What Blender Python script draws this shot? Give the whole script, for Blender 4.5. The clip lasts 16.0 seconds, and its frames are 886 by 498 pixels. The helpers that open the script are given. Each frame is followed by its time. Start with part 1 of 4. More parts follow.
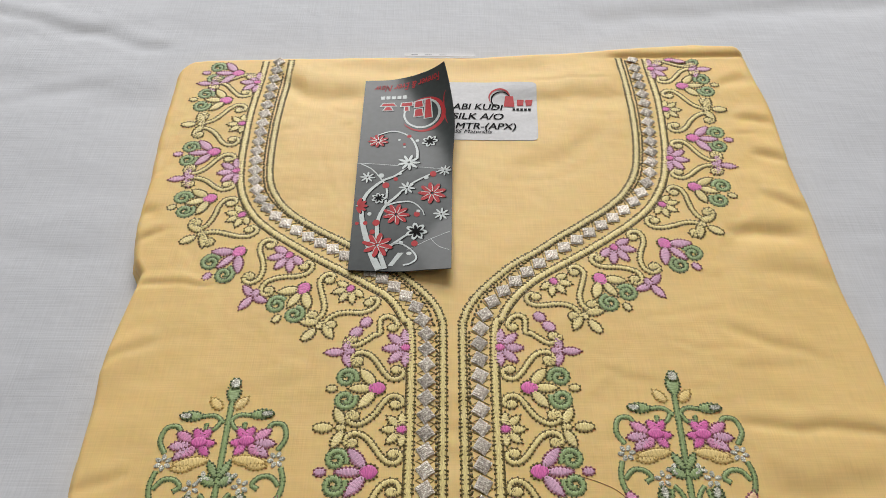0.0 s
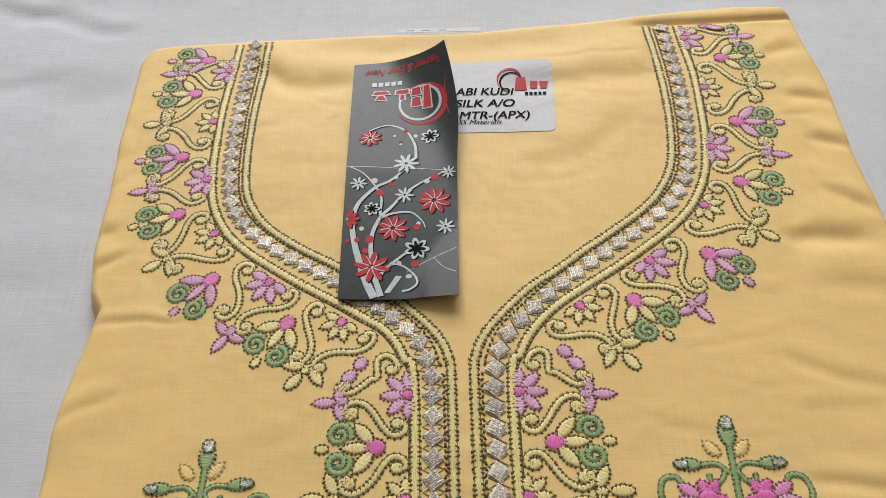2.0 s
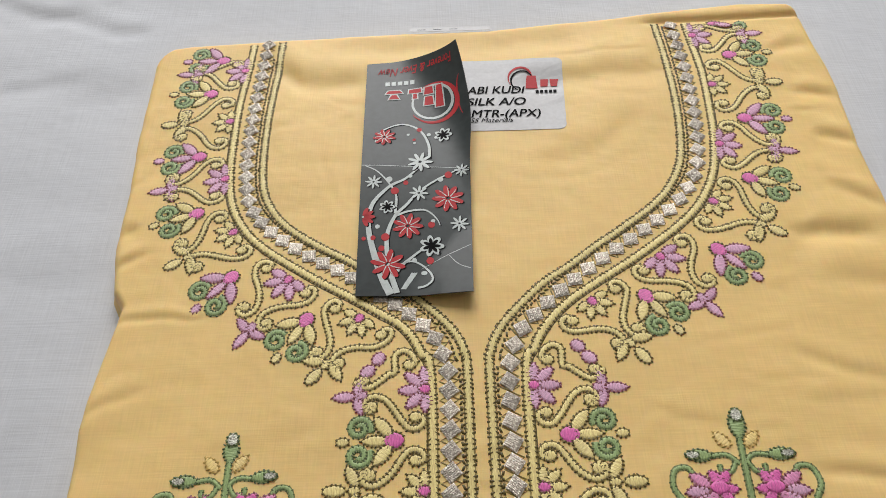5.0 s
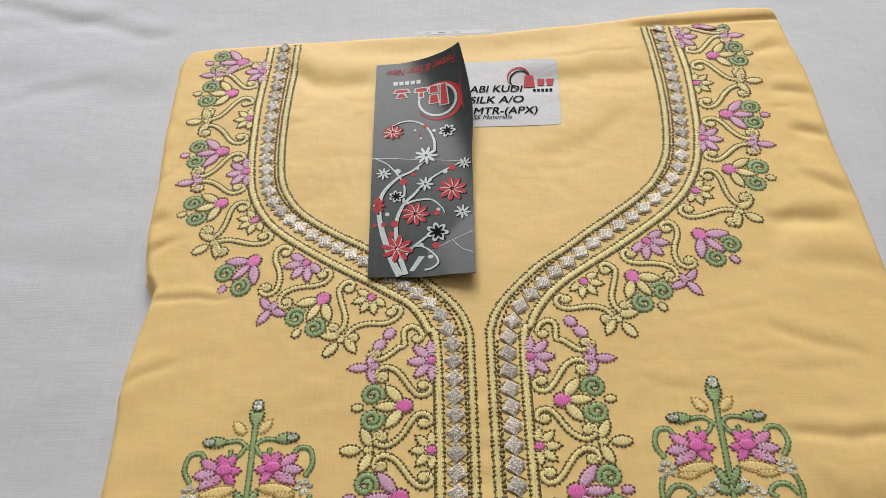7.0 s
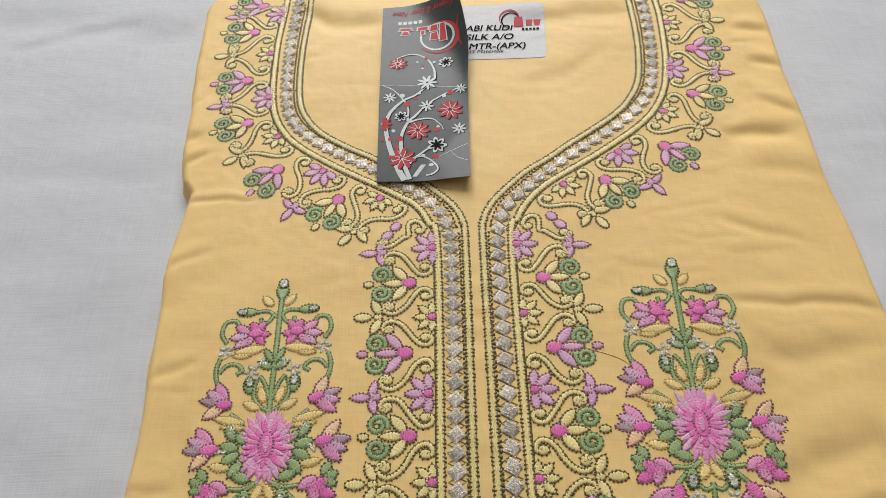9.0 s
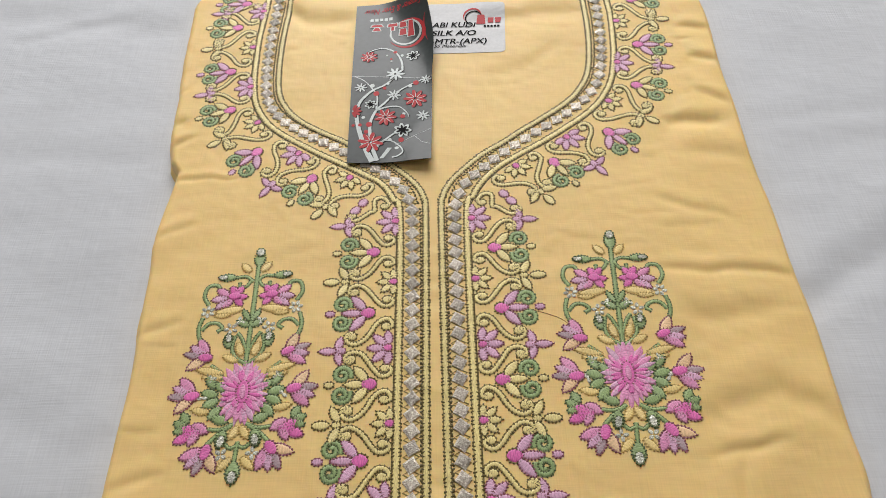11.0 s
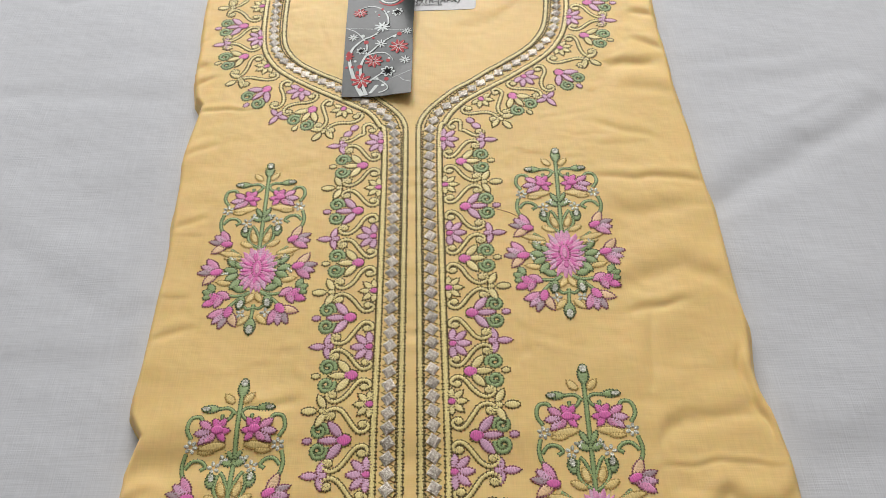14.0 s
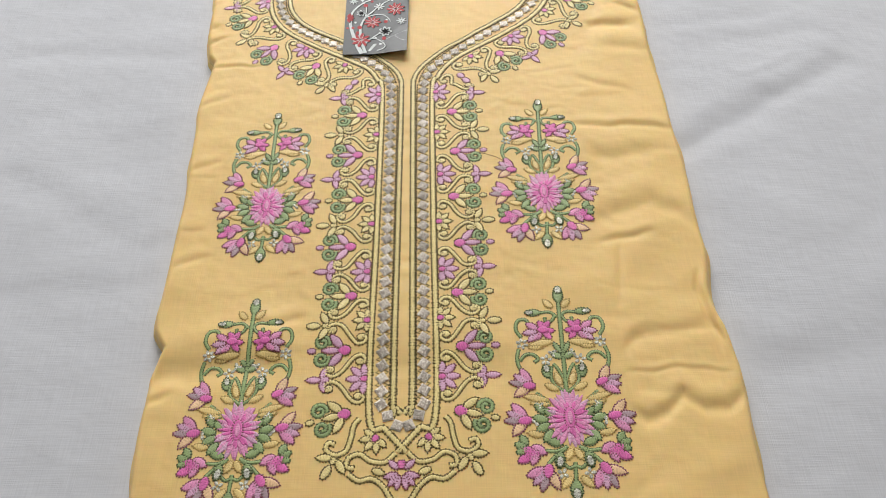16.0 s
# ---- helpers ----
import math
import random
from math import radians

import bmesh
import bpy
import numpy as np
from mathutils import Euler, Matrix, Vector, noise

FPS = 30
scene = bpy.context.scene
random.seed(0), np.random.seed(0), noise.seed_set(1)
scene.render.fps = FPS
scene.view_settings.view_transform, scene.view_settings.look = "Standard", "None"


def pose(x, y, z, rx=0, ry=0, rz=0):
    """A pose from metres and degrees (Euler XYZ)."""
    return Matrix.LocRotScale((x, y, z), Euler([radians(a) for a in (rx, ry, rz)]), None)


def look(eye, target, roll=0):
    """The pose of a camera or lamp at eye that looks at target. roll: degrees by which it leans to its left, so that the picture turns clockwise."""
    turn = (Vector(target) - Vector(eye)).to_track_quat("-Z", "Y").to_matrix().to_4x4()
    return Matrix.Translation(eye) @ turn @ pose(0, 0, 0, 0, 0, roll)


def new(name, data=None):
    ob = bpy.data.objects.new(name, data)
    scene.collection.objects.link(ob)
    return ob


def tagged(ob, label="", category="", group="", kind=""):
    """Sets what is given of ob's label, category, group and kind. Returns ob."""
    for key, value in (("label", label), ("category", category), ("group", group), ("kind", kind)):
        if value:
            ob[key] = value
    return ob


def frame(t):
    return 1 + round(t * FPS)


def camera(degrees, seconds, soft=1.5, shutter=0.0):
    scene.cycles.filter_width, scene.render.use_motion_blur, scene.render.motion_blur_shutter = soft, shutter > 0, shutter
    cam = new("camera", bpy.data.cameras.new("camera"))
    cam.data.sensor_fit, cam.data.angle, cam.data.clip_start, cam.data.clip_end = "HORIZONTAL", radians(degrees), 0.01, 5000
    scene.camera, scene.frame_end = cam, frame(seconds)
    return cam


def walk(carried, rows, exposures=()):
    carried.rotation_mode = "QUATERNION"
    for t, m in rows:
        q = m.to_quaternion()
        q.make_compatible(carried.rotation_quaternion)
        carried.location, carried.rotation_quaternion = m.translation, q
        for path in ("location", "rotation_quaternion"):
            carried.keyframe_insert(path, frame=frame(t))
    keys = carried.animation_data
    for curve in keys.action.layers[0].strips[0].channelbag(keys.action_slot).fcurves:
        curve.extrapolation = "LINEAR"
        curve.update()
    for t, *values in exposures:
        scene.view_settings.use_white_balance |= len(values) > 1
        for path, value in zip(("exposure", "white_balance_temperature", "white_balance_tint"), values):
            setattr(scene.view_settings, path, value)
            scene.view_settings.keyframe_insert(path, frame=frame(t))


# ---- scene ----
cam = camera(59.0, 16.0, 0.5)
PATH = [
    (0, (-0.0025, 0.0564, 0.3247), (-0.0089, 0.6977, -0.4426), -0.72),
    (0.5, (-0.0028, 0.0874, 0.3160), (-0.0136, 0.7165, -0.4614), -1.65),
    (1, (-0.0082, 0.1081, 0.3076), (-0.0263, 0.7235, -0.4803), -2.66),
    (1.5, (-0.0008, 0.1155, 0.3018), (-0.0205, 0.7225, -0.4926), -3.12),
    (2, (0.0008, 0.1172, 0.2982), (-0.0227, 0.7096, -0.5071), -3.94),
    (2.5, (-0.0026, 0.1161, 0.2974), (-0.0271, 0.7042, -0.5111), -4.13),
    (3, (-0.0030, 0.1166, 0.3028), (-0.0266, 0.7067, -0.5042), -4.07),
    (3.5, (-0.0025, 0.1182, 0.3036), (-0.0273, 0.7073, -0.5040), -4.23),
    (4, (-0.0032, 0.1169, 0.3022), (-0.0287, 0.7056, -0.5057), -4.30),
    (4.5, (-0.0035, 0.1157, 0.3042), (-0.0307, 0.7007, -0.5063), -4.54),
    (7, (-0.0038, 0.0912, 0.3287), (-0.0364, 0.6729, -0.4841), -5.14),
    (7.5, (-0.0061, 0.0727, 0.3422), (-0.0371, 0.6591, -0.4672), -4.89),
    (8, (-0.0037, 0.0557, 0.3448), (-0.0353, 0.6377, -0.4678), -4.96),
    (8.5, (-0.0031, 0.0372, 0.3469), (-0.0402, 0.6177, -0.4665), -5.38),
    (9, (-0.0041, 0.0192, 0.3475), (-0.0353, 0.5964, -0.4685), -4.97),
    (11.5, (0.0165, -0.0362, 0.3840), (-0.0063, 0.5439, -0.4302), -4.05),
    (12, (0.0165, -0.0575, 0.3942), (-0.0113, 0.5229, -0.4197), -4.46),
    (12.5, (0.0210, -0.0727, 0.3985), (-0.0081, 0.5058, -0.4167), -4.60),
    (13, (0.0257, -0.0910, 0.4015), (0.0006, 0.4875, -0.4138), -4.31),
    (13.5, (0.0322, -0.1057, 0.4063), (0.0103, 0.4731, -0.4089), -3.99),
    (14, (0.0306, -0.1241, 0.4186), (0.0074, 0.4546, -0.3966), -4.13),
    (14.5, (0.0334, -0.1416, 0.4275), (0.0056, 0.4354, -0.3887), -4.53),
    (15, (0.0304, -0.1614, 0.4342), (0.0023, 0.4150, -0.3825), -4.50),
    (15.5, (0.0330, -0.1722, 0.4378), (-0.0005, 0.4019, -0.3803), -5.02),
    (16, (0.0383, -0.1825, 0.4415), (0.0113, 0.3842, -0.3820), -4.36),
]
walk(cam, [(t, look(eye, target, roll)) for t, eye, target, roll in PATH],
     exposures=((0.0, -0.06), (4.5, -0.06), (9.0, 0.0), (12.0, 0.05), (15.5, 0.1), (16.0, 0.17)))

# ---- light ----
SHEET, TOP = 0.008, 0.020
world = bpy.data.worlds.new("daylight")
scene.world = world
world.use_nodes = True
sky = world.node_tree.nodes.new("ShaderNodeTexSky")
sky.sky_type, sky.sun_disc = "NISHITA", False
sky.sun_elevation, sky.sun_rotation = radians(38), radians(-20)
world.node_tree.links.new(sky.outputs[0], world.node_tree.nodes["Background"].inputs[0])
world.node_tree.nodes["Background"].inputs[1].default_value = 0.12


def window_light(name, at, target, width, height, watts, color):
    data = bpy.data.lights.new(name, "AREA")
    data.shape, data.size, data.size_y, data.energy, data.color = "RECTANGLE", width, height, watts, color
    ob = new(name, data)
    ob.matrix_world = look(at, target)
    return ob


window_light("window_daylight", (-0.10, 2.36, 1.50), (0.0, 0.0, 0.0), 1.60, 1.50, 65, (1.0, 0.985, 0.97))

# ---- materials ----


def material(name, color, rough=0.6, metal=0.0, vary=0.12, grain=900.0, bump=0.25, depth=0.0003, sheen=0.0, spread=0.0, spec=0.5, stain=0.0):
    """A surface with fine grain, a slow drift of tone, relief and a tone of its own for each piece."""
    m = bpy.data.materials.new(name)
    m.use_nodes = True
    t = m.node_tree
    n, l = t.nodes, t.links
    p = n["Principled BSDF"]
    co = n.new("ShaderNodeTexCoord")
    fine = n.new("ShaderNodeTexNoise")
    fine.inputs["Scale"].default_value, fine.inputs["Detail"].default_value = grain, 3
    slow = n.new("ShaderNodeTexNoise")
    slow.inputs["Scale"].default_value, slow.inputs["Detail"].default_value = 14, 3
    l.new(co.outputs["Object"], fine.inputs["Vector"])
    l.new(co.outputs["Object"], slow.inputs["Vector"])
    mix = n.new("ShaderNodeMix")
    mix.data_type = "RGBA"
    dark = [c * (1 - vary) for c in color]
    light = [min(1, c * (1 + vary)) for c in color]
    mix.inputs["A"].default_value = (*dark, 1)
    mix.inputs["B"].default_value = (*light, 1)
    ramp = n.new("ShaderNodeMapRange")
    ramp.inputs["From Min"].default_value, ramp.inputs["From Max"].default_value = 0.3, 0.7
    l.new(fine.outputs["Fac"], ramp.inputs["Value"])
    l.new(ramp.outputs["Result"], mix.inputs["Factor"])
    hsv = n.new("ShaderNodeHueSaturation")
    l.new(mix.outputs["Result"], hsv.inputs["Color"])
    val = n.new("ShaderNodeMapRange")
    val.inputs["To Min"].default_value, val.inputs["To Max"].default_value = 1 - spread, 1 + spread
    info = n.new("ShaderNodeObjectInfo")
    l.new(info.outputs["Random"], val.inputs["Value"])
    l.new(val.outputs["Result"], hsv.inputs["Value"])
    out = hsv.outputs["Color"]
    if stain:
        tone = n.new("ShaderNodeMix")
        tone.data_type = "RGBA"
        tone.blend_type = "MULTIPLY"
        sr = n.new("ShaderNodeMapRange")
        sr.inputs["From Min"].default_value, sr.inputs["From Max"].default_value = 0.3, 0.7
        sr.inputs["To Min"].default_value, sr.inputs["To Max"].default_value = 1 - stain, 1
        l.new(slow.outputs["Fac"], sr.inputs["Value"])
        tone.inputs["Factor"].default_value = 1
        l.new(out, tone.inputs["A"])
        l.new(sr.outputs["Result"], tone.inputs["B"])
        out = tone.outputs["Result"]
    l.new(out, p.inputs["Base Color"])
    b = n.new("ShaderNodeBump")
    b.inputs["Strength"].default_value, b.inputs["Distance"].default_value = bump, depth
    l.new(fine.outputs["Fac"], b.inputs["Height"])
    l.new(b.outputs["Normal"], p.inputs["Normal"])
    p.inputs["Roughness"].default_value, p.inputs["Metallic"].default_value = rough, metal
    p.inputs["Specular IOR Level"].default_value = spec
    p.inputs["Sheen Weight"].default_value = sheen
    return m


def woven(name, color, pitch, rough, slub, bump, vary, sheen=0.0, spec=0.4, crumple=0.0):
    """Cloth: fine crossing yarns with long slubs along both ways."""
    m = bpy.data.materials.new(name)
    m.use_nodes = True
    t = m.node_tree
    n, l = t.nodes, t.links
    p = n["Principled BSDF"]
    co = n.new("ShaderNodeTexCoord")

    def streak(sx, sy, detail=2.0):
        mp = n.new("ShaderNodeMapping")
        mp.inputs["Scale"].default_value = (sx, sy, 1)
        l.new(co.outputs["Object"], mp.inputs["Vector"])
        t_ = n.new("ShaderNodeTexNoise")
        t_.inputs["Scale"].default_value, t_.inputs["Detail"].default_value = 1.0, detail
        l.new(mp.outputs["Vector"], t_.inputs["Vector"])
        return t_.outputs["Fac"]

    def calc(op, a, b):
        q = n.new("ShaderNodeMath")
        q.operation = op
        for s, v in zip(q.inputs, (a, b)):
            if isinstance(v, float):
                s.default_value = v
            else:
                l.new(v, s)
        return q.outputs[0]

    weft, warp = streak(slub, pitch), streak(pitch, slub)
    yarn = calc("MULTIPLY", calc("ADD", weft, warp), 0.5)
    cloud = streak(9.0, 9.0, 4.0)
    ramp = n.new("ShaderNodeMapRange")
    ramp.inputs["From Min"].default_value, ramp.inputs["From Max"].default_value = 0.33, 0.67
    l.new(yarn, ramp.inputs["Value"])
    mix = n.new("ShaderNodeMix")
    mix.data_type = "RGBA"
    mix.inputs["A"].default_value = (*[c * (1 - vary) for c in color], 1)
    mix.inputs["B"].default_value = (*[min(1, c * (1 + vary)) for c in color], 1)
    l.new(ramp.outputs["Result"], mix.inputs["Factor"])
    tone = n.new("ShaderNodeMix")
    tone.data_type, tone.blend_type = "RGBA", "MULTIPLY"
    tone.inputs["Factor"].default_value = 1
    sr = n.new("ShaderNodeMapRange")
    sr.inputs["From Min"].default_value, sr.inputs["From Max"].default_value = 0.3, 0.7
    sr.inputs["To Min"].default_value, sr.inputs["To Max"].default_value = 0.95, 1.0
    l.new(cloud, sr.inputs["Value"])
    l.new(mix.outputs["Result"], tone.inputs["A"])
    l.new(sr.outputs["Result"], tone.inputs["B"])
    l.new(tone.outputs["Result"], p.inputs["Base Color"])
    b = n.new("ShaderNodeBump")
    b.inputs["Strength"].default_value, b.inputs["Distance"].default_value = bump, 0.0004
    l.new(yarn, b.inputs["Height"])
    last = b
    if crumple:
        c = n.new("ShaderNodeBump")
        c.inputs["Strength"].default_value, c.inputs["Distance"].default_value = crumple, 0.004
        l.new(streak(17.0, 21.0, 3.5), c.inputs["Height"])
        l.new(b.outputs["Normal"], c.inputs["Normal"])
        last = c
    l.new(last.outputs["Normal"], p.inputs["Normal"])
    p.inputs["Roughness"].default_value = rough
    p.inputs["Specular IOR Level"].default_value = spec
    p.inputs["Sheen Weight"].default_value = sheen
    p.inputs["Sheen Roughness"].default_value = 0.4
    return m


def thread(name, color, vary=0.17):
    """Satin-stitched embroidery thread: fine parallel strands across each piece."""
    m = material(name, color, 0.40, 0, vary, 1.0, 0.6, 0.0005, 0.0, 0.07, 0.5)
    n, l = m.node_tree.nodes, m.node_tree.links
    co = next(q for q in n if q.type == "TEX_COORD")
    mp = n.new("ShaderNodeMapping")
    mp.inputs["Rotation"].default_value = (0, 0, radians(18))
    mp.inputs["Scale"].default_value = (2600, 420, 900)
    l.new(co.outputs["Object"], mp.inputs["Vector"])
    fine = next(q for q in n if q.type == "TEX_NOISE" and q.inputs["Scale"].default_value == 1.0)
    l.new(mp.outputs["Vector"], fine.inputs["Vector"])
    return m


SILK = woven("yellow_silk", (0.92, 0.65, 0.272), 1500, 0.5, 60, 0.16, 0.045, 0.0, 0.22, 0.6)
SILK.node_tree.nodes["Principled BSDF"].inputs["Specular Tint"].default_value = (1.0, 0.97, 0.94, 1)
body = SILK.node_tree.nodes["Principled BSDF"].inputs
body["Subsurface Weight"].default_value, body["Subsurface Scale"].default_value = 0.25, 0.005
body["Subsurface Radius"].default_value = (1.0, 0.45, 0.12)
COTTON = woven("white_cotton", (0.66, 0.677, 0.712), 1150, 0.9, 34, 0.5, 0.05, 0.0, 0.15, 0.55)
YELLOW = thread("pale_yellow_thread", (0.92, 0.71, 0.30), 0.22)
GOLD = thread("straw_yellow_thread", (0.90, 0.66, 0.26))
PEACH = thread("peach_thread", (0.88, 0.58, 0.33))
OLIVE = thread("dark_olive_thread", (0.125, 0.092, 0.024), 0.3)
FOREST = thread("dark_green_thread", (0.085, 0.125, 0.045), 0.3)
PLUM = thread("dark_plum_thread", (0.27, 0.085, 0.105), 0.3)
GREEN = thread("sage_green_thread", (0.32, 0.43, 0.18), 0.24)
PINK = thread("hot_pink_thread", (0.78, 0.16, 0.46), 0.18)
ROSE = thread("rose_pink_thread", (0.79, 0.31, 0.53), 0.2)
LILAC = thread("lilac_thread", (0.71, 0.405, 0.57), 0.2)
OCHRE = thread("ochre_thread", (0.60, 0.40, 0.12), 0.25)
RUST = thread("rust_thread", (0.40, 0.17, 0.09), 0.25)
# mid tones that paint shade round petals and cords; olive is also the lattice thread
OLIVE_MID = thread("olive_thread_and_shade", (0.27, 0.20, 0.058), 0.25)
FOREST_MID = thread("moss_edge_shade", (0.24, 0.28, 0.11), 0.25)
PLUM_MID = thread("dusky_pink_edge_shade", (0.46, 0.21, 0.26), 0.25)
MAUVE = thread("grey_mauve_thread", (0.46, 0.33, 0.36), 0.2)
SILVER = material("silver_gold_metallic_thread", (0.85, 0.71, 0.63), 0.36, 0.6, 0.35, 1500, 0.8, 0.001, 0.0, 0.18)
TINSEL = material("grey_silver_metallic_thread", (0.74, 0.71, 0.60), 0.4, 0.5, 0.45, 1800, 1.0, 0.0012, 0.0, 0.2)
CARD = material("glossy_grey_card", (0.052, 0.062, 0.062), 0.3, 0, 0.12, 300, 0.05, 0.0002, 0, 0, 0.20, 0.25)
INK_RED = material("red_ink", (0.50, 0.040, 0.045), 0.5, 0, 0.08, 600, 0.1, 0.0003, 0, 0, 0.15)
INK_WHITE = material("silver_white_ink", (0.55, 0.60, 0.59), 0.35, 0, 0.1, 600, 0.1, 0.0003, 0, 0, 0.3)
INK_BLACK = material("black_ink", (0.008, 0.008, 0.009), 0.7, 0, 0.1, 600, 0.1, 0.0003, 0, 0, 0.08)
PAPER = material("white_sticker_paper", (0.61, 0.61, 0.62), 0.5, 0, 0.05, 500, 0.1, 0.0002, 0, 0, 0.4, 0.1)
PLASTER = material("white_plaster", (0.60, 0.59, 0.57), 0.85, 0, 0.04, 60, 0.2, 0.002, 0, 0, 0.3, 0.06)
TILE = material("beige_floor", (0.45, 0.40, 0.33), 0.5, 0, 0.1, 40, 0.1, 0.001, 0, 0, 0.4, 0.1)
WALNUT = material("dark_brown_wall", (0.10, 0.075, 0.055), 0.7, 0, 0.2, 30, 0.2, 0.002, 0, 0, 0.3, 0.1)
WOOD = material("brown_wood", (0.20, 0.11, 0.06), 0.5, 0, 0.25, 60, 0.2, 0.001)

# ---- helpers for building ----


def mesh_of(name, verts, faces, mats, slots=None, smooth=True):
    me = bpy.data.meshes.new(name)
    me.from_pydata([tuple(map(float, v)) for v in verts], [], faces)
    for m in mats:
        me.materials.append(m)
    if slots is not None:
        me.polygons.foreach_set("material_index", slots)
    me.polygons.foreach_set("use_smooth", [smooth] * len(me.polygons))
    me.update()
    return me


def child(name, me, parent, label=""):
    ob = new(name, me)
    ob.parent = parent
    return tagged(ob, label)


def box(name, lo, hi, mat, bevel=0.01):
    bm = bmesh.new()
    bmesh.ops.create_cube(bm, size=1.0)
    for v in bm.verts:
        v.co = Vector([lo[k] + (v.co[k] + 0.5) * (hi[k] - lo[k]) for k in range(3)])
    if bevel:
        bmesh.ops.bevel(bm, geom=bm.edges[:], offset=bevel, segments=3, affect="EDGES", profile=0.5)
    me = bpy.data.meshes.new(name)
    bm.to_mesh(me)
    bm.free()
    me.materials.append(mat)
    return me


def grid_faces(rows, cols, at=0):
    return [(at + i * cols + j, at + i * cols + j + 1, at + (i + 1) * cols + j + 1, at + (i + 1) * cols + j) for i in range(rows - 1) for j in range(cols - 1)]


def spline(pts, step=1.0):
    """A smooth line through the points (Catmull-Rom), resampled at even steps."""
    p = np.array(pts, float)
    q = np.vstack([2 * p[0] - p[1], p, 2 * p[-1] - p[-2]])
    out = []
    for k in range(1, len(q) - 2):
        a, b, c, d = q[k - 1], q[k], q[k + 1], q[k + 2]
        for t in np.linspace(0, 1, 12, endpoint=False):
            out.append(0.5 * (2 * b + (c - a) * t + (2 * a - 5 * b + 4 * c - d) * t * t + (3 * b - a - 3 * c + d) * t ** 3))
    out.append(p[-1])
    out = np.array(out)
    s = np.r_[0, np.cumsum(np.hypot(*np.diff(out, axis=0).T))]
    m = max(3, int(round(s[-1] / step)) + 1)
    e = np.linspace(0, s[-1], m)
    return np.c_[np.interp(e, s, out[:, 0]), np.interp(e, s, out[:, 1])]


def normals(line):
    t = np.gradient(line, axis=0)
    t /= np.maximum(np.hypot(t[:, 0], t[:, 1]), 1e-9)[:, None]
    return t, np.c_[t[:, 1], -t[:, 0]]


def ripple(x, y, sx, sy, seed):
    """A slow random relief over arrays, from a few crossing waves."""
    r = np.random.RandomState(seed)
    z = np.zeros_like(x)
    for k in range(9):
        a, b, f = r.uniform(0.5, 1.7), r.uniform(-1.2, 1.2), r.uniform(0, 6.28)
        c, d, g = r.uniform(-1.2, 1.2), r.uniform(0.5, 1.7), r.uniform(0, 6.28)
        z += np.sin(6.28 * (a * x / sx + b * y / sy) + f) * np.sin(6.28 * (c * x / sx + d * y / sy) + g)
    return z / 4.0


def smooth01(v):
    v = np.clip(v, 0, 1)
    return v * v * (3 - 2 * v)


def crease(x, y, x1, y1, x2, y2, width, depth):
    """A fold line: a groove with a puffed ridge on its far side, dying out at both ends (millimetres)."""
    dx, dy = x2 - x1, y2 - y1
    n = math.hypot(dx, dy)
    a = ((x - x1) * dx + (y - y1) * dy) / n
    d = (-(x - x1) * dy + (y - y1) * dx) / n
    d = d + 1.6 * np.sin(a / 9.0) + 0.8 * np.sin(a / 4.1 + 1)
    fade = smooth01((a + 14) / 18) * smooth01((n + 14 - a) / 18)
    return depth * fade * (-np.exp(-(d / width) ** 2) + 0.75 * np.exp(-((d - 2.1 * width) / (1.7 * width)) ** 2))

# ---- the room ----


def setting(name, me, label, category="", kind="structure"):
    return tagged(new(name, me), label, category or name.split("_")[0], "", kind)


setting("floor", box("floor", (-2.1, -2.1, -0.56), (2.1, 2.4, -0.50), TILE, 0), "plain beige floor of the bedroom")
setting("ceiling", box("ceiling", (-2.1, -2.1, 2.55), (2.1, 2.4, 2.61), PLASTER, 0), "plain white plaster ceiling")
setting("wall_west", box("wall_west", (-2.22, -2.1, -0.5), (-2.1, 2.4, 2.55), PLASTER, 0), "plain white plaster wall")
setting("wall_east", box("wall_east", (2.1, -2.1, -0.5), (2.22, 2.4, 2.55), PLASTER, 0), "plain white plaster wall")
# unseen wall, made dark so the tag's curl reflects dark and fill drops
setting("wall_south", box("wall_south", (-2.1, -2.22, -0.5), (2.1, -2.1, 2.55), WALNUT, 0), "plain dark brown wall, unseen, added dark to cut reflections and fill")
bm = bmesh.new()
for lo, hi in (((-2.1, 2.4, -0.5), (-0.95, 2.52, 2.55)), ((0.75, 2.4, -0.5), (2.1, 2.52, 2.55)), ((-0.95, 2.4, -0.5), (0.75, 2.52, 0.70)), ((-0.95, 2.4, 2.30), (0.75, 2.52, 2.55))):
    r = bmesh.ops.create_cube(bm, size=1.0)
    for v in r["verts"]:
        v.co = Vector([lo[k] + (v.co[k] + 0.5) * (hi[k] - lo[k]) for k in range(3)])
me = bpy.data.meshes.new("wall_north")
bm.to_mesh(me)
bm.free()
me.materials.append(PLASTER)
setting("wall_north", me, "white plaster wall with an open window")

# ---- bed and sheet ----
mattress = tagged(new("mattress", box("mattress", (-0.90, -1.10, -0.32), (0.90, 1.05, -0.012), COTTON, 0.04)), "white covered mattress under the cotton sheet", "mattress")
bed = tagged(new("bed", box("bed", (-0.95, -1.15, -0.50), (0.95, 1.10, -0.321), WOOD, 0.01)), "brown wooden bed standing on the floor", "bed")


